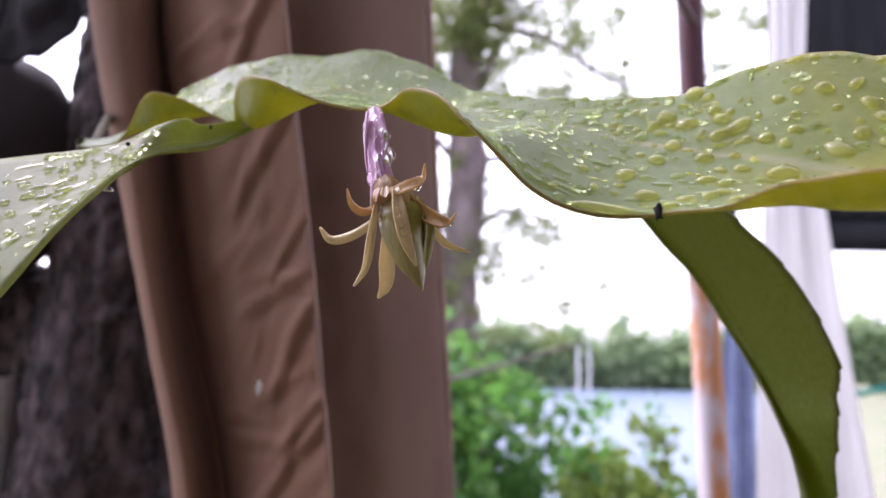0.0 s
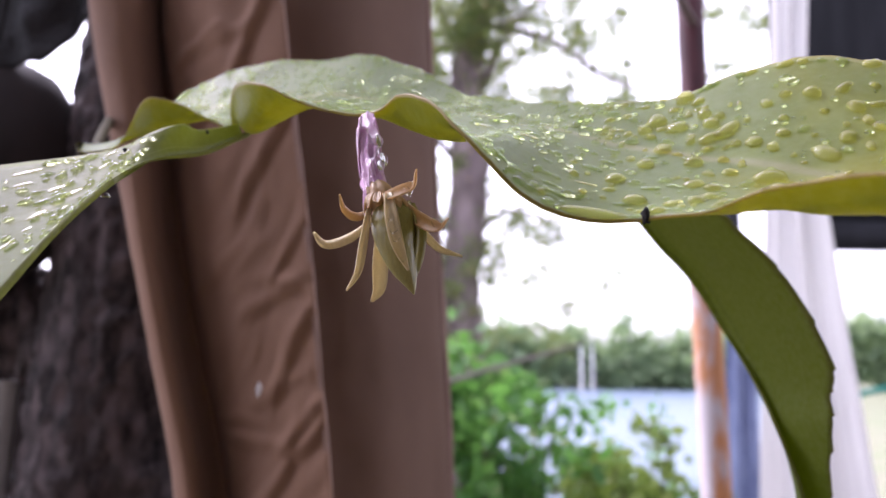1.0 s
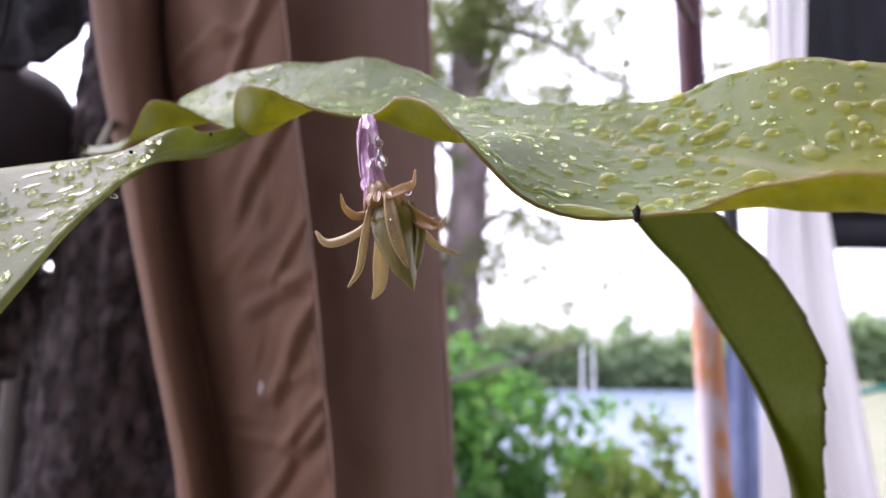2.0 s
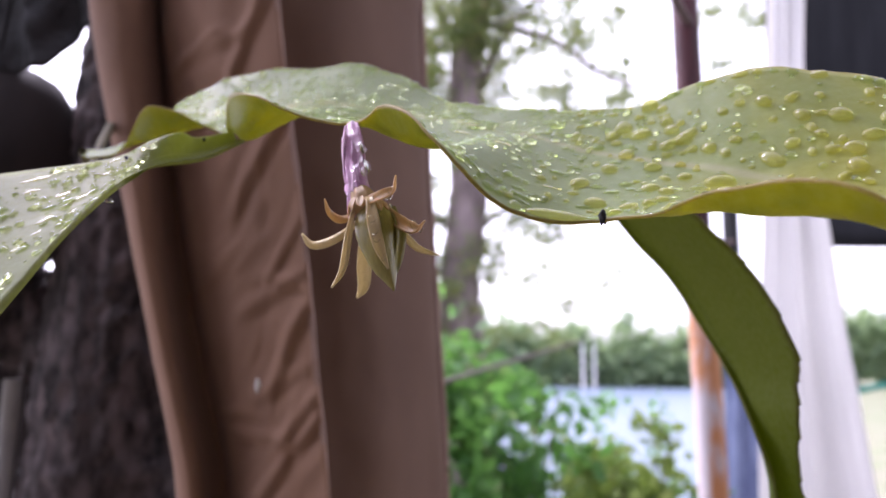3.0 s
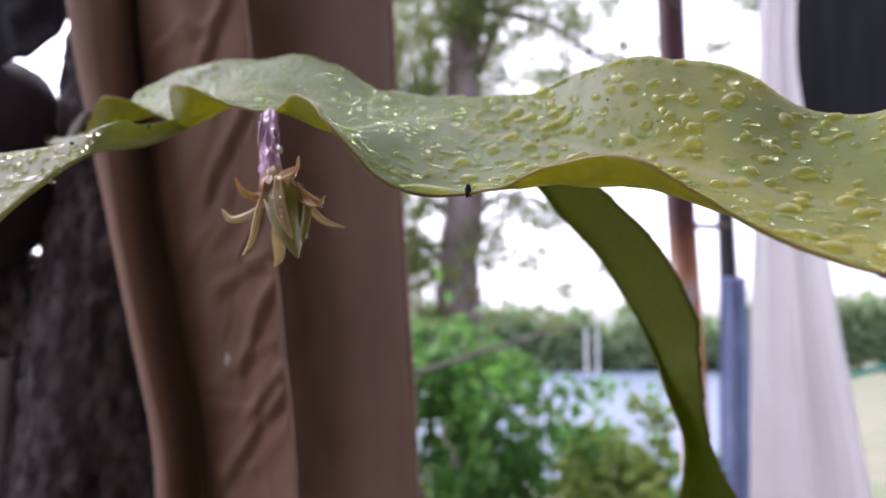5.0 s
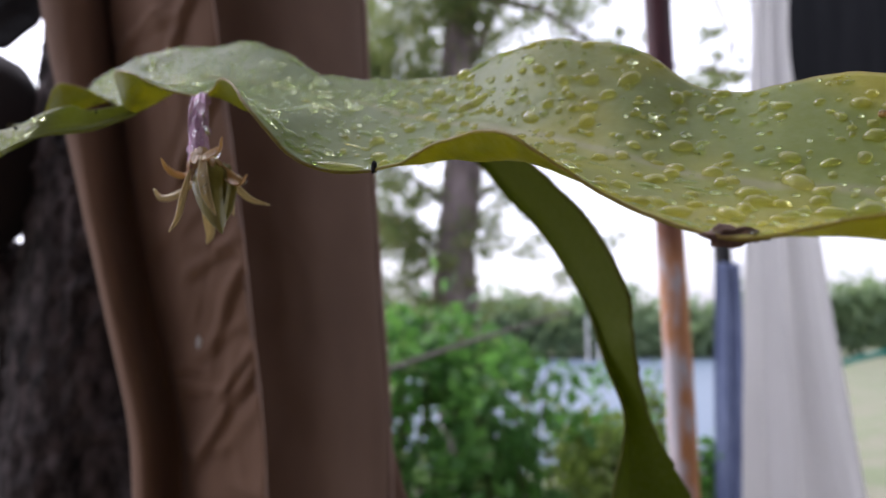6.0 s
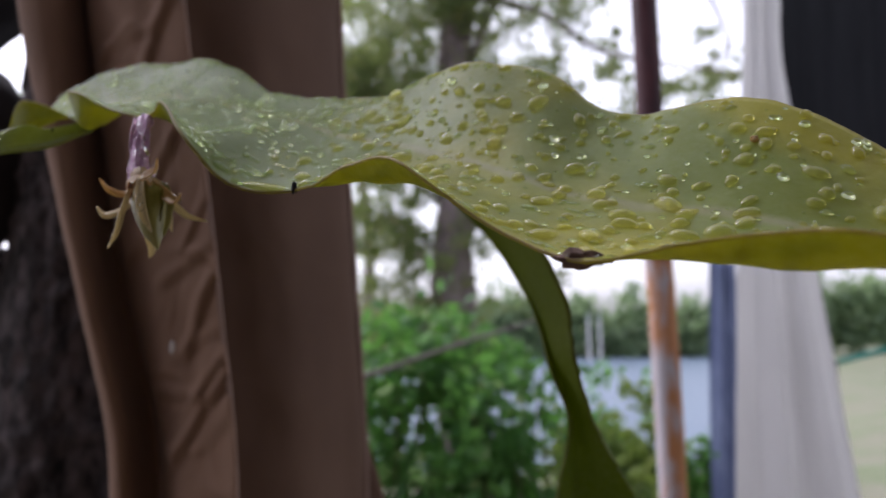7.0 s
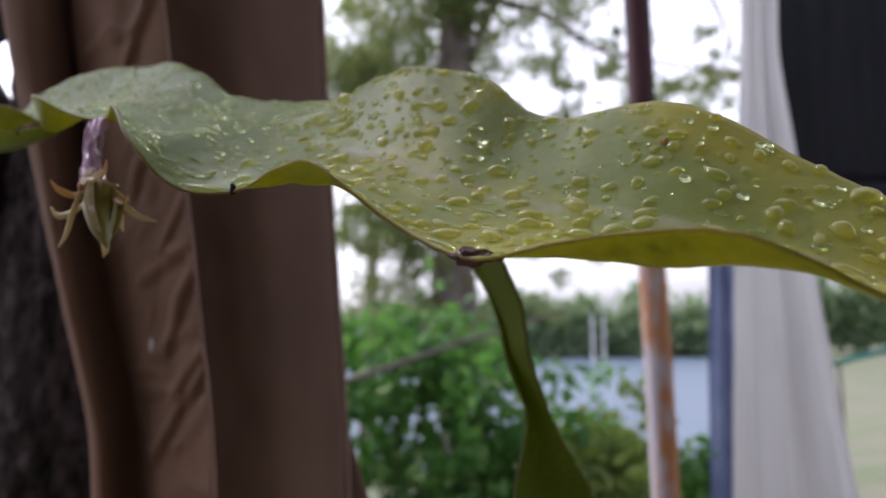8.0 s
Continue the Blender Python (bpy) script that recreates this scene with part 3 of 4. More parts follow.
husk = put(part("husk", lump((0.0011, 0.0007, 0.0008), 6, 0.5), AMBER, None, "small brown husk stuck among the drops"), main_leaf)
husk.location = leaf_at(leaf_grid, 0.767, 0.19)[0] + Vector((0, 0, 0.0009))
# ---- the withered flower ----
def fl(x, y, z):
    return mm(2.4 + (x - 2.4) * 1.03, -1 + (y + 1) * 1.03, 0.5 + (z - 0.5) * 1.03)


flower = put(new("flower"), plant)


def floret(name, pts, mat, width, label="", side=(1, 0, 0.2), curl=0.6, t=0.0004, belly=0.4):
    return put(thick(part(name, blade([fl(*p) for p in pts], width, curl, side, 18, 7, 0.1, belly), mat, None, label), t), flower)


def ribbed(pts, radii, ribs, depth, sides, count):
    """A pod along a smooth line with furrows from end to end."""
    line = spline(pts, count)
    r = spline([(k, 0, 0) for k in radii], count)[:, 0]
    g = np.zeros((count, sides, 3))
    for i in range(count):
        d = Vector(line[min(i + 1, count - 1)] - line[max(i - 1, 0)]).normalized()
        u = (Vector((1, 0, 0)) - d * d.x).normalized()
        w = d.cross(u)
        for j in range(sides):
            a = 2 * math.pi * j / sides
            k = max(0.0001, r[i]) * (1 - depth * abs(math.sin(a * ribs / 2 + 0.5)) ** 0.5 + 0.06 * noise.noise(Vector((math.cos(a), math.sin(a), i * 0.12))))
            g[i, j] = Vector(line[i]) + (u * math.cos(a) + w * math.sin(a)) * k
    return grid_mesh(g, True)


tube_line = [mm(-18.6, 175, 60.5), fl(-18.2, 166.3, 58.5), fl(-17.2, 162.1, 51.1), fl(-16.0, 159.2, 43.3), fl(-13.6, 155.6, 35.0), fl(-12.8, 154.6, 33)]
put(part("flower_tube", ribbed(tube_line, [0.0019, 0.0024, 0.0028, 0.0032, 0.0036, 0.003], 7, 0.26, 56, 44), MAUVE, None, "ribbed mauve flower tube"), flower)
for k in range(9):
    a = 2 * math.pi * k / 9
    cx, cy = math.cos(a), math.sin(a)
    h = 58 - 4.3 * (k * 4 % 5)
    floret("tube_scale", [(-18 + 1.7 * cx + (58 - h) * 0.13, 163.5 + 1.7 * cy - (58 - h) * 0.33, h), (-17.3 + 2.5 * cx + (58 - h) * 0.13, 161.8 + 2.5 * cy - (58 - h) * 0.33, h - 6), (-16.7 + 2.7 * cx + (58 - h) * 0.13, 160.2 + 2.7 * cy - (58 - h) * 0.33, h - 12)], LILAC if k % 2 else MAUVE, 0.0019, "mauve scale", (-cy, cx, 0), 0.3)
floret("sepal", [(-14, 155.5, 34.5), (-18.2, 154.6, 32.0), (-20.4, 149.5, 32.2), (-21.2, 145.0, 34.2)], AMBER, 0.0034, "amber curled sepal", (0, 1, 0.5))
floret("sepal", [(-13, 153, 35.2), (-8.5, 148.9, 35.6), (-5.0, 147.1, 37.0), (-4.7, 146.6, 40.6)], AMBER, 0.0034, "amber curled sepal", (0, 0.6, 1))
floret("sepal", [(-10.8, 154.8, 36), (-4.5, 153.1, 30.6), (0.4, 149.5, 27.8), (2.5, 147.5, 29.9)], AMBER, 0.0034, "", (0.5, 0.3, 1))
floret("petal", [(-9, 156, 32.5), (-4.2, 156.3, 28.5), (0.4, 158.6, 24.7), (6.0, 160.2, 23.3)], STRAW, 0.0022, "straw-coloured thin petal", (0.4, 0.3, 1))
floret("petal", [(-14, 156.2, 31.8), (-20.6, 158, 27.2), (-26.4, 159.2, 25.6), (-29.4, 159.8, 28.4)], STRAW, 0.0026, "", (0, 0.3, 1))
floret("petal", [(-15.6, 153, 33), (-16.3, 149.9, 24.3), (-17.0, 148.2, 17.8), (-19.3, 147.9, 13.6)], STRAW, 0.0018, "", (1, 0.2, 0))
floret("petal", [(-13, 158, 31), (-13.4, 163, 22), (-14, 167, 16.2), (-16.1, 169.2, 12.8)], STRAW, 0.0038, "", (1, -0.2, 0))
pod_line = [fl(-12.2, 156.0, 37), fl(-10.8, 155.0, 33), fl(-9.8, 153.6, 28.6), fl(-7.9, 151.6, 21.3), fl(-6.0, 150.2, 16.5), fl(-4.7, 149.5, 13.2)]
put(part("closed_petal", ribbed(pod_line, [0.0024, 0.0048, 0.0057, 0.0042, 0.0021, 0.0002], 4, 0.13, 40, 44), OLIVE, None, "olive-green petals still folded into a bud"), flower)
put(part("flower_collar", ribbed([fl(-14.6, 156.6, 39), fl(-13.4, 155.6, 36.6), fl(-12.2, 155.0, 34.2), fl(-11.4, 154.6, 32.6)], [0.0028, 0.0041, 0.0046, 0.0036], 9, 0.22, 36, 16), AMBER, None, "amber collar of withered sepal bases"), flower)
for k in range(7):
    a = math.pi + 0.25 + k * 0.5
    cx, cy = math.cos(a), math.sin(a)
    floret("sepal_stub", [(-12.6 + 3.2 * cx, 155.2 + 3.2 * cy, 36.5), (-12.0 + 4.6 * cx, 154.8 + 4.6 * cy, 34.4), (-11.6 + 5.1 * cx, 154.4 + 5.1 * cy, 31.5 + (k % 3))], AMBER, 0.0022, "", (-cy, cx, 0), 0.4)
floret("petal", [(-8.4, 157, 34), (-5.4, 157, 27), (-4.9, 158, 22.2), (-4.4, 158.5, 19.8)], STRAW, 0.0018, "", (0.6, 0.6, 0))
floret("petal", [(-11.2, 150.6, 36), (-9.9, 147.6, 29.5), (-8.3, 146.8, 23.5), (-6.0, 147.6, 18.2)], STRAW, 0.0030, "pale inner petal lying on the bud", (1, 0.1, 0.2), 0.5, 0.0004, 0.5)
floret("petal", [(-6.6, 156, 35), (-4.6, 153.6, 28), (-5.0, 152.4, 21), (-5.2, 151.2, 16)], OLIVE, 0.0040, "dark olive outer petal", (0.5, 0.9, 0), 0.7, 0.0004, 0.5)


def flower_drop(place, out, size, tall=1.3):
    ob = put(new("flower_drop", dice.choice(BEADS)), flower)
    q = Vector(out).normalized().to_track_quat("Z", "Y").to_matrix().to_4x4()
    ob.matrix_basis = Matrix.Translation(place) @ q @ Matrix.Diagonal((size, size * tall, size * 1.2, 1))


for x, y, z, size in ((-9.6, 146.6, 27.6, 0.0013), (-8.9, 146.2, 25.4, 0.0010), (-10.2, 147.2, 30, 0.0008), (-7.2, 146.6, 20.6, 0.0006), (-6.0, 146.9, 36.9, 0.0008), (-0.2, 150.2, 29.2, 0.0010), (1.2, 149.6, 28.2, 0.0007), (-6.6, 148.4, 36.2, 0.0011)):
    flower_drop(fl(x, y, z), (0.1, -1, 0.2), size)
for h, a, size in ((57, 3.6, 0.0009), (54, 3.3, 0.0015), (50, 3.25, 0.0013), (53.5, 5.0, 0.0013), (48, 4.7, 0.0017), (51, 5.7, 0.0011), (46, 5.9, 0.0013), (44, 5.4, 0.0010), (42, 3.4, 0.0009), (39.5, 3.5, 0.0014), (45, 4.2, 0.0008), (40, 4.6, 0.0011), (38, 5.2, 0.0012), (56, 4.4, 0.0008), (37, 3.9, 0.0010)):
    f = (60.7 - h) / 26
    r = 1.95 + 0.9 * f
    flower_drop(fl(-18.1 + 4.3 * f + r * math.cos(a), 164.7 - 9.2 * f + r * math.sin(a), h), (math.cos(a), math.sin(a), 0.1), size)

# ---- brown cloths hung beside the plant ----
CLOTH_Y = [0.510, 0.462, 0.447, 0.455, 0.485, 0.500, 0.472, 0.445, 0.430, 0.420]
TOP_X = [-0.269, -0.252, -0.229, -0.216, -0.217, -0.219, -0.202, -0.166, -0.135, -0.107]
MID_X = [-0.226, -0.211, -0.198, -0.192, -0.195, -0.191, -0.171, -0.137, -0.106, -0.081]
LOW_X = [-0.187, -0.172, -0.159, -0.154, -0.155, -0.150, -0.133, -0.106, -0.083, -0.0625]


def sway(top, mid, low, z):
    """Where a fold stands at a height: it leans, and bends a little in the middle."""
    return float(np.interp(z, [1.0, 1.41, 1.56, 1.72, 2.15], [low + 0.9 * (low - mid), low, mid, top, top + 1.6 * (top - mid)]))


def creases(p, folds, seed):
    """Soft ridges and furrows pulled slantwise across a cloth."""
    out = 0.0
    for cx, cz, lean, half, wide, high in folds:
        dx, dz = p.x - cx, p.z - cz
        a, b = dx * math.cos(lean) + dz * math.sin(lean), dz * math.cos(lean) - dx * math.sin(lean)
        b += 0.004 * noise.noise(Vector((a * 40, cz * 9, seed)))
        if abs(a) < 1.6 * half and abs(b) < 4 * wide:
            out += high * math.exp(-(a / half) ** 4) * (math.exp(-(b / wide) ** 2) - 0.55 * math.exp(-((b + 1.6 * wide) / wide) ** 2))
    return out


def hung(xs_top, xs_mid, xs_low, ys, z0, z1, nu, nv, crease, seed, folds=()):
    """A hanging cloth: folds seen from above, that lean with height, and fine creases."""
    lines = []
    for k in range(len(ys)):
        line = []
        for z in np.linspace(z1, z0, 15):
            line.append((sway(xs_top[k], xs_mid[k], xs_low[k], z), ys[k] + 0.003 * math.sin(z * 9 + k), z))
        lines.append(line)
    g = loft(lines, nu, nv)
    for i in range(nu):
        for j in range(nv):
            p = Vector(g[i, j])
            warp = noise.noise(Vector((p.x * 11, p.z * 9, 2.0 + seed)))
            a = max(0, 1 - 3.2 * abs(noise.noise(Vector((p.x * 34 + p.z * 17 + 2.5 * warp, p.z * 19 - p.x * 10, seed)))))
            b = max(0, 1 - 3.2 * abs(noise.noise(Vector((p.x * 48 - p.z * 26 + warp * 3.5, p.z * 15, seed + 5)))))
            c = noise.noise(Vector((p.x * 42, p.z * 24, seed)))
            loose = 0.25 + 0.75 * min(1, max(0, (j / (nv - 1) - 0.5) * 5)) if folds else 1
            g[i, j, 1] -= loose * crease * (0.42 * a * (0.4 + warp) + 0.4 * b * (0.4 - warp) + 1.2 * c)
            if folds:
                g[i, j, 1] -= loose * creases(p, folds, seed)
    return g


front = thing("brown_cloth", "brown cotton cloth hanging in creased folds with a stitched hem", "cloth", (-0.15, 0.46, 1.05))
fold_dice = random.Random(21)
PULLS = [(-0.098, 1.425, 0.95, 0.05, 0.0045, 0.0042), (-0.085, 1.455, 0.85, 0.03, 0.004, 0.004), (-0.092, 1.50, 1.15, 0.04, 0.0045, 0.003), (-0.105, 1.535, 0.5, 0.03, 0.005, 0.003), (-0.118, 1.625, 1.0, 0.045, 0.005, 0.0032), (-0.135, 1.70, 1.2, 0.05, 0.005, 0.003), (-0.12, 1.40, 0.25, 0.03, 0.005, 0.0025)]
for k in range(46):
    z = fold_dice.uniform(1.05, 2.1)
    right = sway(-0.107, -0.081, -0.0625, z)
    PULLS.append((right - 0.075 * fold_dice.random() ** 1.2, z, fold_dice.choice((0.9, 1.1, 0.5, 0.15, -0.2)) + fold_dice.uniform(-0.15, 0.15), fold_dice.uniform(0.012, 0.035), fold_dice.uniform(0.003, 0.006), fold_dice.uniform(0.0008, 0.0024)))
put(thick(part("cloth_panel", grid_mesh(hung(TOP_X, MID_X, LOW_X, CLOTH_Y, 1.0, 2.15, 420, 190, 0.0026, 3.0, PULLS)), BROWN), 0.0016), front)
hem_pts = [(sway(-0.107, -0.081, -0.0625, z) - 0.001, 0.4205 + 0.003 * math.sin(z * 9 + 9), z) for z in np.linspace(2.15, 1.0, 15)]
put(part("hem", tube(hem_pts, [0.0017] * 12, 8, 160, 0.3, 2), HEM, None, "stitched paler hem"), front)
mark = put(part("paint_fleck", lump((0.0013, 0.0006, 0.0034), 8, 0.9), LIMEWASH, None, "small pale fleck"), front)
mark.location = (-0.111, 0.4275, 1.477)
behind = thing("brown_cloth", "smooth brown cloth with painted shade, hanging behind the creased one", "cloth", (-0.05, 0.52, 1.05))
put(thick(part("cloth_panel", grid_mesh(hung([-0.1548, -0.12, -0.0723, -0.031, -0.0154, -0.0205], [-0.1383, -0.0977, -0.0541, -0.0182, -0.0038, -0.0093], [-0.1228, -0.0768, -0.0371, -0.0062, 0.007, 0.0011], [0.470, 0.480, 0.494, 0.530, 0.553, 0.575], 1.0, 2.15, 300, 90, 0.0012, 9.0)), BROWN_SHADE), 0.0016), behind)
edge_pts = [(sway(-0.0154, -0.0038, 0.007, z) + 0.0005, 0.552 + 0.003 * math.sin(z * 9 + 4), z) for z in np.linspace(2.15, 1.0, 15)]
put(part("hem", tube(edge_pts, [0.003] * 12, 8, 80, 0.3, 4), HEM, None, "paler rolled edge"), behind)
third = thing("brown_cloth", "brown cloth with painted shade, hanging at the back of the others", "cloth", (-0.05, 0.6, 1.05))
third_grid = np.zeros((50, 30, 3))
for i, z in enumerate(np.linspace(1.62, 0.98, 50)):
    for j in range(30):
        x = -0.14 + (-0.0024 + 0.296 * (1.4066 - z) + 0.14) * j / 29
        third_grid[i, j] = (x, 0.605 + 0.005 * math.sin(x * 90 + z * 4), z)
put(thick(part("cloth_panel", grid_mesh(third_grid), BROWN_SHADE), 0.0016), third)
put(part("tie", tube([(-0.1, 0.604, 1.61), (-0.115, 0.58, 1.8), (-0.12, 0.5, 2.15)], [0.002] * 3, 6, 16), IRON, None, "thin tie to the rail"), third)
rail = thing("clothes_rail", "thin iron rail from which the brown cloths hang", "rail", (-0.1, 0.49, 2.15))
put(part("rod", tube([(-0.235, 0.62, 2.152), (-0.15, 0.49, 2.152), (0.0, 0.52, 2.152), (0.483, 1.29, 2.152)], [0.009] * 4, 10, 30), IRON), rail)


# ---- the dark trunk and what hangs on it ----
def limb(name, pts, radii, mat, parent, sides=28, count=60, wobble=0.25, seed=0, label="", plates=0.0):
    bm = tube(pts, radii, sides, count, wobble, seed)
    if plates:
        bm.normal_update()
        for v in bm.verts:
            q = Vector((v.co.x * 52, v.co.y * 52, v.co.z * 20))
            cell = abs(noise.noise(q)) + 0.5 * abs(noise.noise(q * 2.3))
            v.co += v.normal * plates * (min(cell, 0.45) - 0.3 + 0.25 * noise.noise(q * 5))
    return put(part(name, bm, mat, None, label), parent)


trunk = thing("tree", "dark rough-barked tree trunk close behind the cloth", "tree", (-0.36, 0.72, 0))
limb("trunk", [(-0.36, 0.74, -0.05), (-0.33, 0.70, 0.8), (-0.296, 0.68, 1.33), (-0.284, 0.67, 1.6), (-0.272, 0.66, 1.85), (-0.21, 0.65, 2.6), (-0.16, 0.64, 3.6)], [0.15, 0.11, 0.098, 0.088, 0.082, 0.07, 0.05], BARK, trunk, 90, 420, 0.02, 1, "", 0.012)
limb("limb", [(-0.29, 0.68, 1.42), (-0.38, 0.67, 1.515), (-0.50, 0.66, 1.55), (-0.8, 0.65, 1.6)], [0.05, 0.05, 0.045, 0.03], BARK, trunk, 40, 90, 0.15, 5, "", 0.014)

sack = thing("sack", "dark brown rounded cloth sack hung against the trunk", "sack", (-0.40, 0.62, 1.60))
sb = bmesh.new()
bmesh.ops.create_uvsphere(sb, u_segments=40, v_segments=28, radius=1)
for v in sb.verts:
    v.co *= 1 + 0.03 * noise.noise(v.co * 1.6) + 0.02 * noise.noise(v.co * 5)
    v.co = Vector((-0.42 + v.co.x * (0.084 if v.co.x > 0 else 0.12), 0.62 + v.co.y * 0.06, 1.66 + v.co.z * 0.107))
put(part("sack_body", sb, SACK), sack)
bag = thing("plastic_bag", "crumpled black plastic bag hanging over the limb", "bag", (-0.42, 0.6, 1.72))
bag_grid = np.zeros((60, 70, 3))
for i in range(60):
    for j in range(70):
        x = -0.56 + 0.262 * j / 69
        low = float(np.interp(x, [-0.56, -0.4, -0.362, -0.347, -0.335, -0.327, -0.298], [1.69, 1.748, 1.75, 1.774, 1.786, 1.793, 1.80]))
        z = low + (2.08 - low) * (1 - i / 59)
        q = Vector((x * 16, z * 9, 2.0))
        bag_grid[i, j] = (x + 0.004 * noise.noise(q * 1.7), 0.578 + 0.022 * abs(noise.noise(q)) + 0.008 * noise.noise(q * 3), z)
put(thick(part("sheet", grid_mesh(bag_grid), BAG), 0.002), bag)
put(part("handle", tube([(-0.40, 0.574, 1.76), (-0.392, 0.57, 1.82), (-0.396, 0.57, 1.9), (-0.388, 0.575, 2.05)], [0.003, 0.0025, 0.0025, 0.003], 6, 24, 0.4, 5), BAG, None, "twisted black handle"), bag)
# dark sheet added where only a black gap shows under the limb
drape = thing("dark_gap_sheet", "dark sheet added to fill the black gap under the limb", "cloth", (-0.46, 0.8, 1.1))
put(thick(part("cloth_panel", grid_mesh(hung([-0.75, -0.66, -0.6, -0.5, -0.42, -0.36], [-0.75, -0.66, -0.6, -0.5, -0.42, -0.36], [-0.75, -0.66, -0.6, -0.5, -0.42, -0.36], [0.8, 0.83, 0.79, 0.82, 0.8, 0.81], 0.9, 1.55, 60, 40, 0.006, 5.0)), SACK), 0.002), drape)
strip = thing("plastic_pipe", "weathered grey plastic pipe beside the trunk", "pipe", (-0.385, 0.62, 0.0))
put(part("pipe", tube([(-0.385, 0.62, -0.02), (-0.386, 0.62, 0.8), (-0.384, 0.62, 1.47)], [0.0085] * 3, 14, 20, 0.05), GREY), strip)

# ---- poles and cloths further off ----
pole = thing("iron_pole", "rusty iron pole with peeling maroon and white paint", "pole", (0.485, 1.306, 0))
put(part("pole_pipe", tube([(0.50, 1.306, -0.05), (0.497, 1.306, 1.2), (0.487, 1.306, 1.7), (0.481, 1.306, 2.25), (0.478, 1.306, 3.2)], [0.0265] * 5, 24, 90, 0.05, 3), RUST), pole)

jeans = thing("blue_cloth", "faded blue cloth hanging from a hook", "cloth", (1.24, 2.97, 0.4))


def strip_cloth(xt0, xt1, xb0, xb1, y, z1, z0, folds, amp, nv=60, nu=50, seed=1.0, taper=1.0):
    g = np.zeros((nu, nv, 3))
    for i in range(nu):
        f = i / (nu - 1)
        for j in range(nv):
            v = j / (nv - 1)
            h = f ** taper
            x = (xt0 + (xt1 - xt0) * v) * (1 - h) + (xb0 + (xb1 - xb0) * v) * h
            z = z1 + (z0 - z1) * f
            w = noise.noise(Vector((v * folds * 0.5, f * 0.8, seed))) * 1.2
            g[i, j] = (x + 0.004 * noise.noise(Vector((f * 4, seed, v * 3))), y + amp * math.sin(v * folds * 2 * math.pi + w * 3) * (0.5 + 0.5 * f), z)
    return g


put(thick(part("cloth_panel", grid_mesh(strip_cloth(1.20, 1.315, 1.15, 1.318, 2.97, 1.76, 0.4, 2.2, 0.02, seed=4.0)), DENIM), 0.004), jeans)
prop = thing("wooden_post", "dark wooden post behind the hanging blue cloth", "post", (1.262, 3.02, -0.05))
put(part("shaft", tube([(1.262, 3.03, -0.1), (1.262, 3.03, 1.0), (1.262, 3.03, 2.3)], [0.045, 0.042, 0.036], 10, 16, 0.12), BAG), prop)
put(part("bracket", tube([(1.262, 3.0, 1.99), (1.19, 3.0, 1.985), (1.1, 3.0, 1.99)], [0.014] * 3, 8, 8), IRON, None, "short iron bracket"), prop)
white = thing("white_curtain", "thin white curtain hanging and flaring out at the bottom", "curtain", (1.2, 2.25, 0.35))
CURTAIN_Z = [0.3, 0.93, 1.51, 1.77, 2.04, 2.16, 2.30, 2.44, 2.60, 2.75, 3.05]
CURTAIN_L = [0.954, 0.989, 1.021, 1.038, 1.056, 1.064, 1.077, 1.09, 1.098, 1.105, 1.12]
CURTAIN_R = [1.46, 1.39, 1.318, 1.292, 1.264, 1.25, 1.232, 1.22, 1.226, 1.24, 1.26]
drop_grid = np.zeros((110, 130, 3))
for i, z in enumerate(np.linspace(3.05, 0.3, 110)):
    left, right = (float(np.interp(z, CURTAIN_Z, q)) for q in (CURTAIN_L, CURTAIN_R))
    gather = 0.016 * (0.6 + 0.8 * min(1, max(0, (2.3 - z) / 1.5)))
    for j in range(130):
        v = j / 129
        w = noise.noise(Vector((v * 2.2, z * 0.5, 7.0)))
        y = 2.25 + gather * math.sin(v * 14 + 3.2 * w) + 0.14 * gather * math.sin(v * 41 + 5 * w + z) + 0.03 * (v - 0.5) ** 2
        drop_grid[i, j] = (left + (right - left) * v + 0.003 * noise.noise(Vector((z * 4, v * 3, 1.0))), y, z)
smooth = np.copy(drop_grid)
for i in range(3, 107):
    smooth[i, :, 0] = drop_grid[i - 3:i + 4, :, 0].mean(0)
put(thick(part("cloth_panel", grid_mesh(smooth), WHITE), 0.0015), white)
curtain_rail = thing("curtain_rail", "thin iron rail that carries the white curtain", "rail", (1.1, 2.25, 3.05))
put(part("rod", tube([(1.05, 2.24, 3.05), (1.18, 2.25, 3.05), (1.34, 2.345, 3.05)], [0.01] * 3, 8, 12), IRON), curtain_rail)
sheet = thing("dark_awning", "dark corrugated sheet hanging as an awning", "awning", (1.7, 2.32, 1.9))
g = np.zeros((24, 220, 3))
for i in range(24):
    for j in range(220):
        g[i, j] = (1.16 + 1.7 * j / 219, 2.34 + 0.004 * math.sin(j * 0.55) + 0.1 * (i / 23), 3.4 - 1.42 * i / 23)
put(thick(part("panel", grid_mesh(g), DARK), 0.003), sheet)
bm = bmesh.new()
bmesh.ops.create_cube(bm, size=1)
for v in bm.verts:
    v.co = Vector((2.05 + v.co.x * 1.55, 2.42 + v.co.y * 0.06, 1.935 + v.co.z * 0.10))
bmesh.ops.bevel(bm, geom=list(bm.edges), offset=0.008, segments=2, affect="EDGES")
put(part("bottom_beam", bm, DARK), sheet)
put(part("upright", tube([(2.8, 2.40, -0.05), (2.8, 2.40, 1.5), (2.8, 2.40, 3.4)], [0.022] * 3, 12, 12, 0.05), IRON, None, "weathered upright"), sheet)
beam = thing("cross_beam", "dark iron beam joining the poles overhead", "beam", (1.0, 2.0, 3.0))
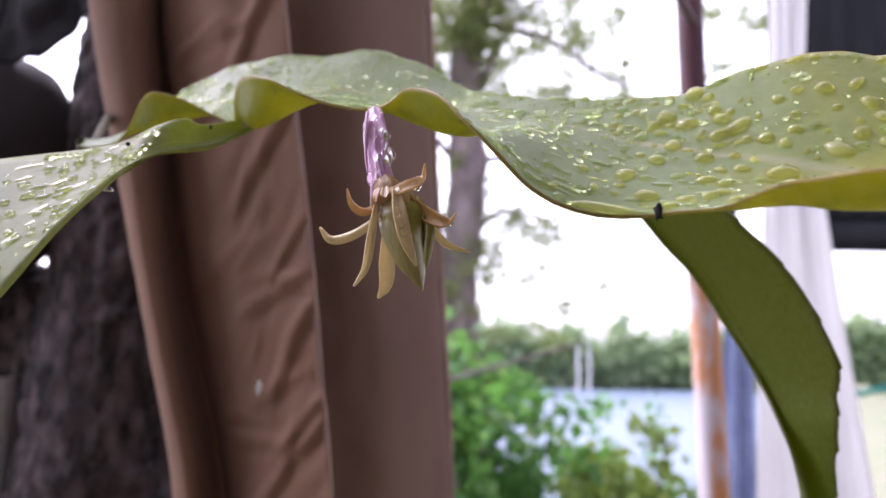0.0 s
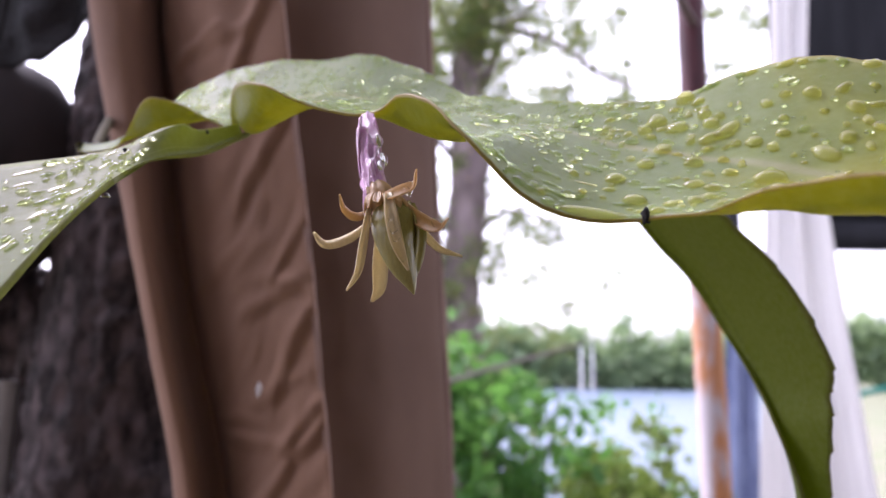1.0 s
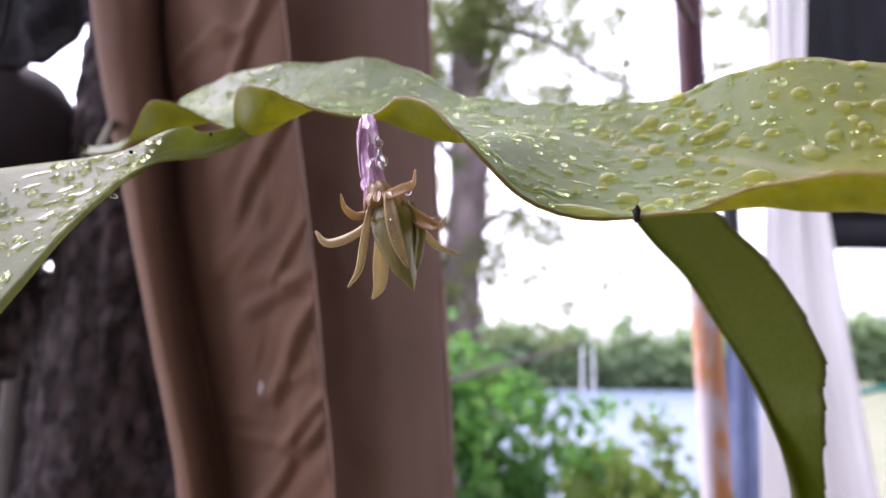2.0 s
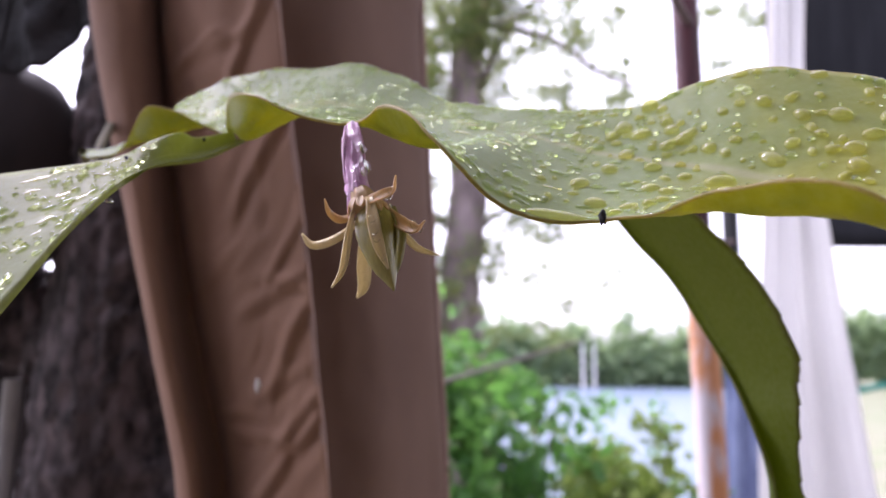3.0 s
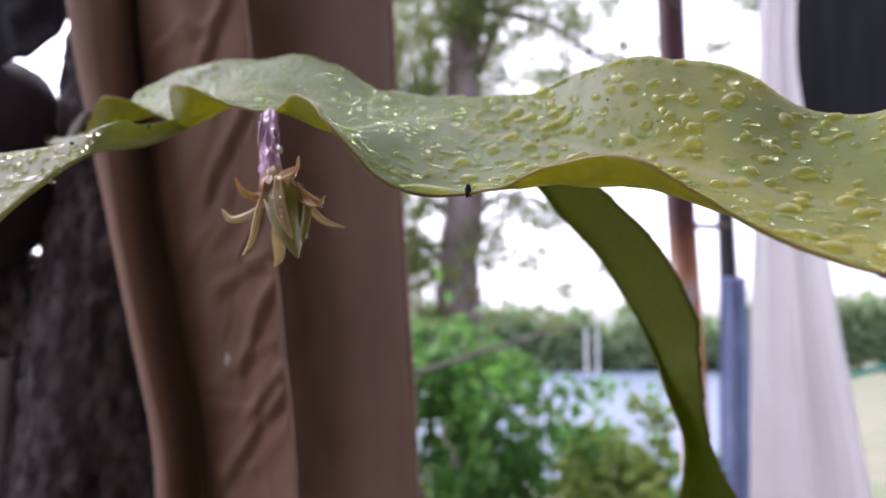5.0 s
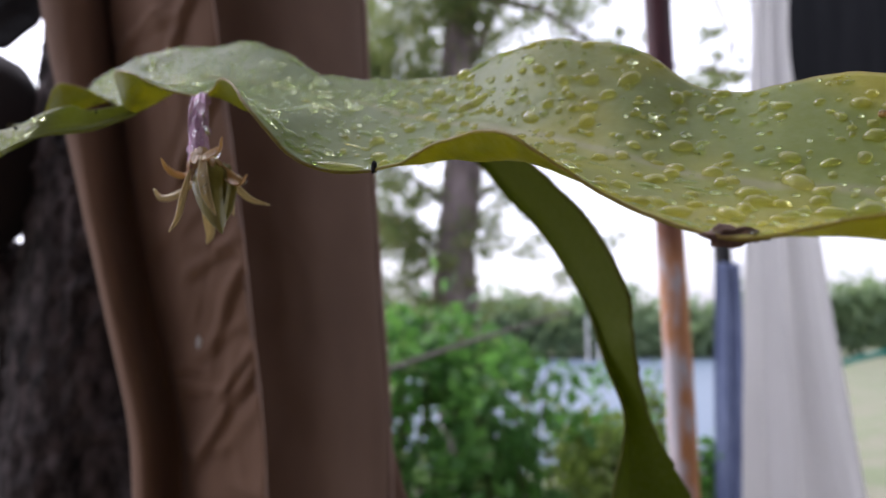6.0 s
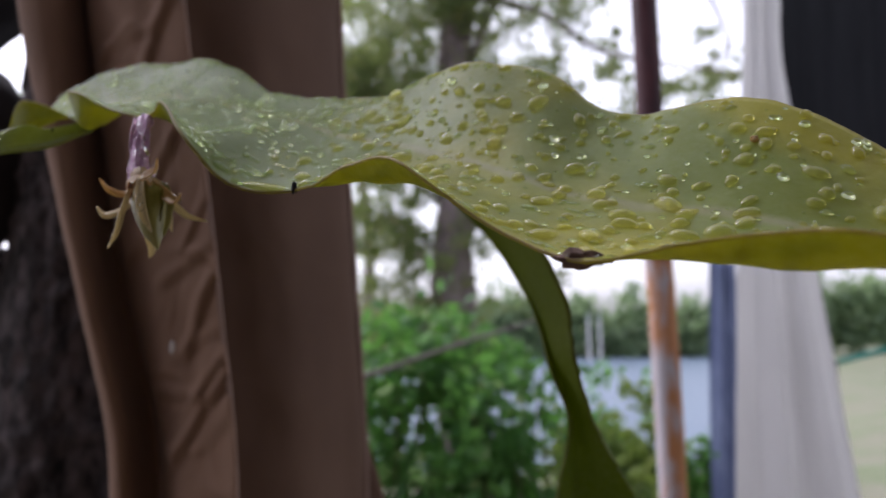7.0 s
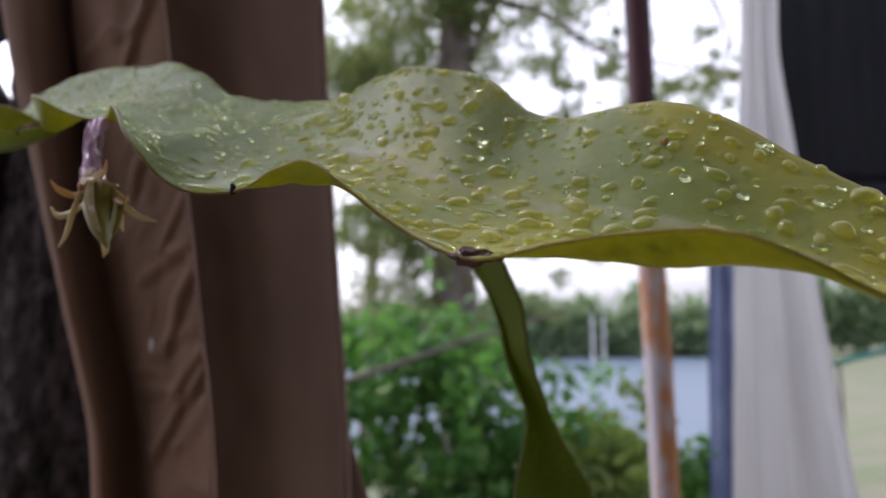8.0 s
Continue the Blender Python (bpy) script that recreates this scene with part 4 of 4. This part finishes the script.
put(part("bar", tube([(-1.4, 0.9, 3.1), (0.478, 1.306, 3.1), (0.94, 2.0, 3.08), (1.12, 2.26, 3.06)], [0.02] * 4, 10, 20), IRON), beam)


# ---- unseen wall and roof, added to cut light around the camera ----
wall = bmesh.new()
bmesh.ops.create_cube(wall, size=1)
for v in wall.verts:
    v.co = Vector((v.co.x * 8, -1.3 + v.co.y * 0.15, 1.45 + v.co.z * 3.0))
bmesh.ops.bevel(wall, geom=list(wall.edges), offset=0.01, segments=2, affect="EDGES")
tagged(part("unseen_wall", wall, WALL), "plain unseen wall added behind the camera to cut light", "wall", "", "structure")
eave = bmesh.new()
bmesh.ops.create_cube(eave, size=1)
for v in eave.verts:
    v.co = Vector((v.co.x * 8, -0.72 + v.co.y * 1.3, 2.78 - 0.12 * v.co.y + v.co.z * 0.06))
bmesh.ops.bevel(eave, geom=list(eave.edges), offset=0.01, segments=2, affect="EDGES")
tagged(part("ceiling", eave, WALL), "plain unseen roof added above the camera to cut light", "ceiling", "", "structure")


# ---- the land and the pond ----
def step(a):
    return 0.5 + 0.5 * math.tanh(a / 2)


def land(x, y):
    shore = 0.42 * y + 1.0 + 1.5 * noise.noise(Vector((y * 0.12, 3.1, 0)))
    dry = step((x - shore) * 1.4)
    dip_in = step((y - 11) * 0.8)
    rise = step((y - 56.5) * 1.6)
    bed = -2.1 * dip_in * (1 - rise) * (1 - dry)
    slope = -1.0 * min(1, max(0, (y - 5) / 30))
    return slope * (dry + rise - dry * rise) + bed + 0.08 * noise.noise(Vector((x * 0.5, y * 0.5, 0))) * min(1, y / 4 if y > 0 else 1)


def span(a, b, near, n):
    u = np.linspace(-1, 1, n)
    k = np.sign(u) * np.abs(u) ** 2.6
    return near + np.where(k < 0, k * (near - a), k * (b - near))


xs, ys = span(-900, 900, 2, 150), span(-700, 2500, 8, 190)
gg = np.array([[(x, y, land(x, y)) for x in xs] for y in ys])
tagged(part("ground", grid_mesh(gg), EARTH), "damp pale earth with patches of grass", "ground", "", "structure")
wg = np.array([[(x, y, -1.22) for x in np.linspace(-120, 40, 20)] for y in np.linspace(8, 60, 20)])
tagged(part("water", grid_mesh(wg), POND), "calm grey-blue pond under an overcast sky", "water", "", "structure")


# ---- leaves ----
def leaves(name, places, sizes, mat, parent, seed, ratio=0.45, droop=0.3):
    """Many small pointed leaves, each a folded four-sided blade, at the places given."""
    r = np.random.RandomState(seed)
    k = len(places)
    d = r.normal(size=(k, 3))
    d[:, 2] -= droop
    d /= np.linalg.norm(d, axis=1)[:, None]
    s = np.cross(d, r.normal(size=(k, 3)))
    s /= np.linalg.norm(s, axis=1)[:, None]
    n = np.cross(d, s)
    L = np.asarray(sizes)[:, None]
    p = np.asarray(places)
    v = np.stack([p, p + d * L * 0.5 + s * L * ratio * 0.5 + n * L * 0.08, p + d * L, p + d * L * 0.5 - s * L * ratio * 0.5 + n * L * 0.08, p + d * L * 0.45], 1).reshape(-1, 3)
    b = np.arange(k)[:, None] * 5
    f = np.concatenate([b + [0, 1, 4], b + [1, 2, 4], b + [2, 3, 4], b + [3, 0, 4]])
    me = bpy.data.meshes.new(name)
    me.from_pydata(v.tolist(), [], f.tolist())
    me.materials.append(mat)
    ob = new(name, me)
    if parent:
        put(ob, parent)
    return ob


rnd = np.random.RandomState(5)


def clumps(centres, spread, per):
    out = []
    for c, q in zip(centres, spread):
        out.append(np.array(c) + rnd.normal(size=(per, 3)) * np.array([q, q, q * 0.7]) * 0.5)
    return np.concatenate(out)


far_tree = thing("tree", "old grey-barked tree with fine feathery leaves by the pond", "tree", (0.14, 4.27, -0.1))
NEARER = 0.7


def by_pond(points):
    return [(x * NEARER, y * NEARER, EYE + (z - EYE) * NEARER) for x, y, z in points]


limb("trunk", [(0.15, 4.27, -0.1)] + by_pond([(0.2, 6.1, -0.25), (0.155, 6.1, 1.1), (0.12, 6.05, 2.1), (0.19, 6.0, 3.0), (0.15, 5.95, 4.0), (0.28, 5.9, 5.2), (0.3, 5.9, 7.5)]), [0.2, 0.17, 0.135, 0.125, 0.12, 0.105, 0.09, 0.045], TREE_BARK, far_tree, 24, 90, 0.25, 8)
twigs = [[(0.17, 6.0, 3.6), (0.5, 5.8, 4.3), (0.9, 5.6, 4.6), (1.6, 5.5, 4.8)], [(0.15, 5.95, 4.1), (-0.2, 5.8, 4.7), (-0.7, 5.7, 5.0)], [(0.13, 6.05, 2.4), (0.5, 6.0, 2.75), (0.95, 6.0, 2.6), (1.1, 6.0, 2.2)], [(0.14, 6.05, 2.0), (-0.3, 6.2, 2.4), (-0.8, 6.3, 2.6)], [(0.2, 6, 3.2), (0.6, 6.2, 3.3), (1.1, 6.3, 3.45), (1.6, 6.3, 3.3), (2.2, 6.3, 3.75)], [(0.25, 5.9, 5.0), (1.2, 5.8, 5.4), (2.2, 5.7, 5.0), (2.8, 5.7, 4.3)], [(0.2, 5.95, 4.5), (0.9, 5.7, 4.2), (1.4, 5.7, 3.85), (2.1, 5.7, 3.7), (2.8, 5.7, 3.6)], [(0.16, 6.0, 3.1), (-0.25, 6.2, 3.6), (-0.65, 6.3, 3.95), (-1.1, 6.4, 4.1)], [(0.13, 6.05, 2.5), (-0.3, 6.2, 2.85), (-0.8, 6.3, 3.1)]]
sprays = [[(0.2, 4.2, 3.55), (0.6, 4.5, 3.8), (0.86, 4.6, 3.3), (0.98, 4.6, 3.13)], [(0.3, 4.1, 4.1), (1.0, 4.5, 4.0), (1.25, 4.6, 3.35), (1.12, 4.6, 3.16)], [(0.35, 4.1, 4.4), (1.4, 4.4, 4.3), (2.0, 4.6, 3.5), (1.75, 4.6, 3.22), (1.5, 4.6, 3.14)], [(0.35, 4.1, 4.4), (1.4, 4.4, 4.3), (2.0, 4.6, 3.5), (1.9, 4.6, 3.2), (1.75, 4.6, 3.02)]]
for k, q in enumerate(sprays):
    limb("branch", q, [0.02, 0.008, 0.006, 0.003], TREE_BARK, far_tree, 8, 30, 0.2, k + 20)
for k, q in enumerate(twigs):
    limb("branch", by_pond(q), [0.028, 0.013, 0.004], TREE_BARK, far_tree, 8, 24, 0.2, k)
cen, spr = [], []
for q, hang, m in zip(twigs, (0.75, 0.8, 0.5, 0.9, 0.25, 0.4, 0.35, 0.7, 0.8), (40, 50, 40, 80, 20, 34, 26, 110, 50)):
    line = spline(q, 30)[14 if q[-1][0] < -0.75 and q[-1][2] > 3 else 0:]
    for k in range(m):
        c = line[int(rnd.rand() * (len(line) - 1))] + np.array([rnd.normal() * 0.22, rnd.normal() * 0.3, -abs(rnd.normal()) * hang * 0.6])
        cen.append(c)
        spr.append(0.09 + 0.12 * rnd.rand())
for k in range(120):
    cen.append((0.05 + rnd.normal() * 0.65, 6.4 + abs(rnd.normal()) * 0.4, 3.75 + abs(rnd.normal()) * 0.8))
    spr.append(0.12 + 0.14 * rnd.rand())
for k in range(70):
    cen.append((0.1 + rnd.normal() * 0.3, 5.6 + rnd.normal() * 0.12, 4.2 + abs(rnd.normal()) * 0.6))
    spr.append(0.1 + 0.1 * rnd.rand())
for k in range(46):
    cen.append((-0.62 + rnd.normal() * 0.24, 6.3 + rnd.normal() * 0.2, 4.1 + rnd.normal() * 0.36))
    spr.append(0.12 + 0.12 * rnd.rand())
for q in sprays:
    line = spline(q, 40)[22:] / NEARER
    line[:, 2] -= EYE / NEARER - EYE
    for k in range(7):
        cen.append(line[int(rnd.rand() * 17)] + np.array([rnd.normal() * 0.1, rnd.normal() * 0.12, rnd.normal() * 0.07 - 0.05]))
        spr.append(0.04 + 0.05 * rnd.rand())
pts = clumps(cen, spr, 70)
tagged(leaves("crown", by_pond(pts), 0.022 + 0.036 * rnd.rand(len(pts)), NEEDLES, far_tree, 3, 0.4, 0.6), kind="stuff")

slim_tree = thing("tree", "slender grey tree standing far back behind the bush", "tree", (-1.05, 9.0, -0.3))
limb("trunk", [(-1.1, 9.0, -0.4), (-1.06, 9.0, 1.6), (-1.03, 9.0, 2.5), (-1.15, 9.0, 4.0), (-1.0, 9.0, 6.0)], [0.11, 0.085, 0.075, 0.06, 0.03], TREE_BARK, slim_tree, 10, 40, 0.2, 12)
slim_pts = clumps([(-1.05 + rnd.normal() * 0.5, 9.0 + rnd.normal() * 0.4, 4.3 + rnd.normal() * 0.8) for k in range(60)], [0.3] * 60, 50)
tagged(leaves("crown", slim_pts, 0.05 + 0.07 * rnd.rand(len(slim_pts)), NEEDLES, slim_tree, 13, 0.4, 0.6), kind="stuff")

side_tree = thing("tree", "small pale green tree seen past the trunk", "tree", (-3.3, 6.2, -0.1))
limb("trunk", [(-3.3, 6.2, -0.2), (-3.25, 6.2, 1.4), (-3.3, 6.2, 2.6), (-3.4, 6.2, 3.4)], [0.09, 0.07, 0.05, 0.02], TREE_BARK, side_tree, 10, 30, 0.2, 15)
side_pts = clumps([(-3.4 + rnd.normal() * 0.4, 6.2 + rnd.normal() * 0.25, 3.3 + rnd.normal() * 0.2) for k in range(70)], [0.2] * 70, 40)
tagged(leaves("crown", side_pts, 0.04 + 0.05 * rnd.rand(len(side_pts)), NEEDLES, side_tree, 14, 0.45, 0.4), kind="stuff")

BUSH_X = [-1.3, -0.6, -0.3, -0.05, 0.04, 0.16, 0.38, 0.46, 0.53, 0.58, 0.62, 0.69, 0.80, 0.88, 1.0, 1.15, 1.4]
BUSH_TOP = [1.5, 1.53, 1.52, 1.60, 1.60, 1.45, 1.39, 1.35, 1.2, 1.0, 1.02, 1.1, 1.05, 0.9, 0.86, 0.97, 0.85]


def bushy(name, label, place, xs, ys, count, seed, mat, leaf, spread, per, sprays=()):
    """Shoots with leaves in clumps along them, under an uneven top; gaps stay open between the clumps."""
    r = np.random.RandomState(seed)
    ob = thing(name, label, "bush", place)
    centres, widths = [], []
    for k in range(count):
        x, y = r.uniform(*xs), r.uniform(*ys)
        top = float(np.interp(x * 3.0 / y, BUSH_X, BUSH_TOP)) - abs(r.normal()) * 0.05 + 0.03
        top = EYE + (top - EYE) * y / 3.0
        limb("shoot", [(x + r.normal() * 0.1, y, -0.02), (x, y, top * 0.5), (x + r.normal() * 0.05, y + r.normal() * 0.05, top - 0.02)], [0.008, 0.006, 0.003], STEM, ob, 6, 10, 0.1, k)
        for h in r.uniform(0.3, 1.0, 7) ** 0.7:
            centres.append((x + r.normal() * 0.07, y + r.normal() * 0.08, top * h + r.normal() * 0.02))
            widths.append(spread * r.uniform(0.5, 1.2))
    for q in sprays:
        limb("shoot", q, [0.006, 0.004, 0.002], STEM, ob, 6, 12, 0.1, len(centres))
        for c in spline(q, 7)[2:]:
            centres.append(tuple(c))
            widths.append(spread * 0.55)
    out = []
    for c, q in zip(centres, widths):
        out.append(np.array(c) + r.normal(size=(per, 3)) * np.array([q, q, q * 0.6]) * 0.5)
    pts = np.concatenate(out)
    tagged(leaves("leaves", pts, leaf * (0.55 + 0.75 * r.rand(len(pts))), mat, ob, seed, 0.58, 0.25), kind="stuff")
    return ob


bushy("bush", "lush green broad-leaved bush on the near bank", (-0.1, 3.0, 0.0), (-1.1, 0.52), (2.75, 3.4), 44, 31, BUSHES, 0.085, 0.13, 15)
bushy("bush", "low yellowish-green bush at the water's edge", (0.75, 3.2, 0.0), (0.6, 0.92), (3.0, 3.5), 16, 32, LIME, 0.075, 0.12, 14, [[(0.9, 3.2, 0.3), (0.98, 3.2, 0.9), (1.0, 3.2, 1.12), (0.93, 3.2, 1.2)]])
bushy("bush", "small dark green bush beside the hanging blue cloth", (1.2, 3.3, 0.0), (1.08, 1.34), (3.15, 3.45), 10, 34, BUSHES, 0.07, 0.11, 14)
bushy("bush", "sparse green shoots leaning over the water", (1.05, 4.9, -0.1), (0.95, 1.6), (4.4, 5.2), 10, 33, BUSHES, 0.085, 0.12, 9, [[(1.0, 5.0, 0.2), (1.02, 5.0, 0.8), (1.1, 5.0, 1.12), (1.22, 5.0, 1.15)], [(1.3, 4.6, 0.3), (1.36, 4.6, 0.9), (1.4, 4.6, 1.2)]])

line = thing("bamboo_pole", "weathered bamboo pole slanting up from the ground over a stake", "pole", (-4.3, 2.72, 0.0))
put(part("cane", tube([(-4.3, 2.72, -0.02), (-2.2, 2.72, 0.67), (-0.6, 2.71, 1.19), (0.037, 2.7, 1.398), (0.3, 2.7, 1.478), (0.53, 2.7, 1.548)], [0.017, 0.015, 0.013, 0.0105, 0.008, 0.005], 10, 60, 0.1), ROPE), line)
support = thing("stake", "rough wooden stake holding the bamboo pole", "stake", (-0.6, 2.70, -0.1))
put(part("post", tube([(-0.6, 2.68, -0.2), (-0.6, 2.68, 0.8), (-0.6, 2.68, 1.24)], [0.02, 0.018, 0.016], 8, 12, 0.1), ROPE), support)

far_post = thing("concrete_post", "pale concrete post on the far bank", "post", (10.9, 56.5, -1.3), "far posts")
put(part("shaft", tube([(10.9, 56.5, -1.4), (10.9, 56.5, 0.5), (10.9, 56.5, 2.5)], [0.12, 0.11, 0.1], 8, 6), LIMEWASH), far_post)
copy_thing(far_post, Matrix.Translation((12.0, 57.5, -1.3)))

woods = []
for k in range(420):
    x = rnd.uniform(-35, 75)
    top = 2.2 + 0.9 * math.sin(x * 0.7) * math.sin(x * 1.9) + 0.7 * math.sin(x * 0.23 + 1) + 0.6 * rnd.normal()
    top += 1.7 * step((x - 27) * 1.2)
    top += 0.9 * math.exp(-((x - 16.8) / 1.3) ** 2) - 1.3 * math.exp(-((x - 14.6) / 0.8) ** 2)
    for h in np.linspace(0.3, 1, 5):
        woods.append((x + rnd.normal() * 0.4, 60 + 3 * rnd.rand(), -1.0 + h * (top + 1.0)))
pts = clumps(woods, [1.5] * len(woods), 26)
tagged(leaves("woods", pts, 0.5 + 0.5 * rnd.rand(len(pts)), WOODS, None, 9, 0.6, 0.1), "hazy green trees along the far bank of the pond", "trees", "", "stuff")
net = thing("green_net", "teal net stretched low over the dry bank", "net", (7.2, 12.2, -0.2))
put(thick(part("mesh_cloth", grid_mesh(np.array([[(x, 12.2 + 0.2 * math.sin(x), z + 0.22 * (x - 6.9)) for x in np.linspace(6.6, 11, 24)] for z in (0.80, 0.84, 0.9)])), TEAL), 0.01), net)
for x in (6.7, 8.2, 9.7):
    put(part("net_stake", tube([(x, 12.25, -0.5), (x, 12.25, 0.4), (x, 12.25, 0.9 + 0.22 * (x - 6.9))], [0.03] * 3, 8, 6), ROPE), net)
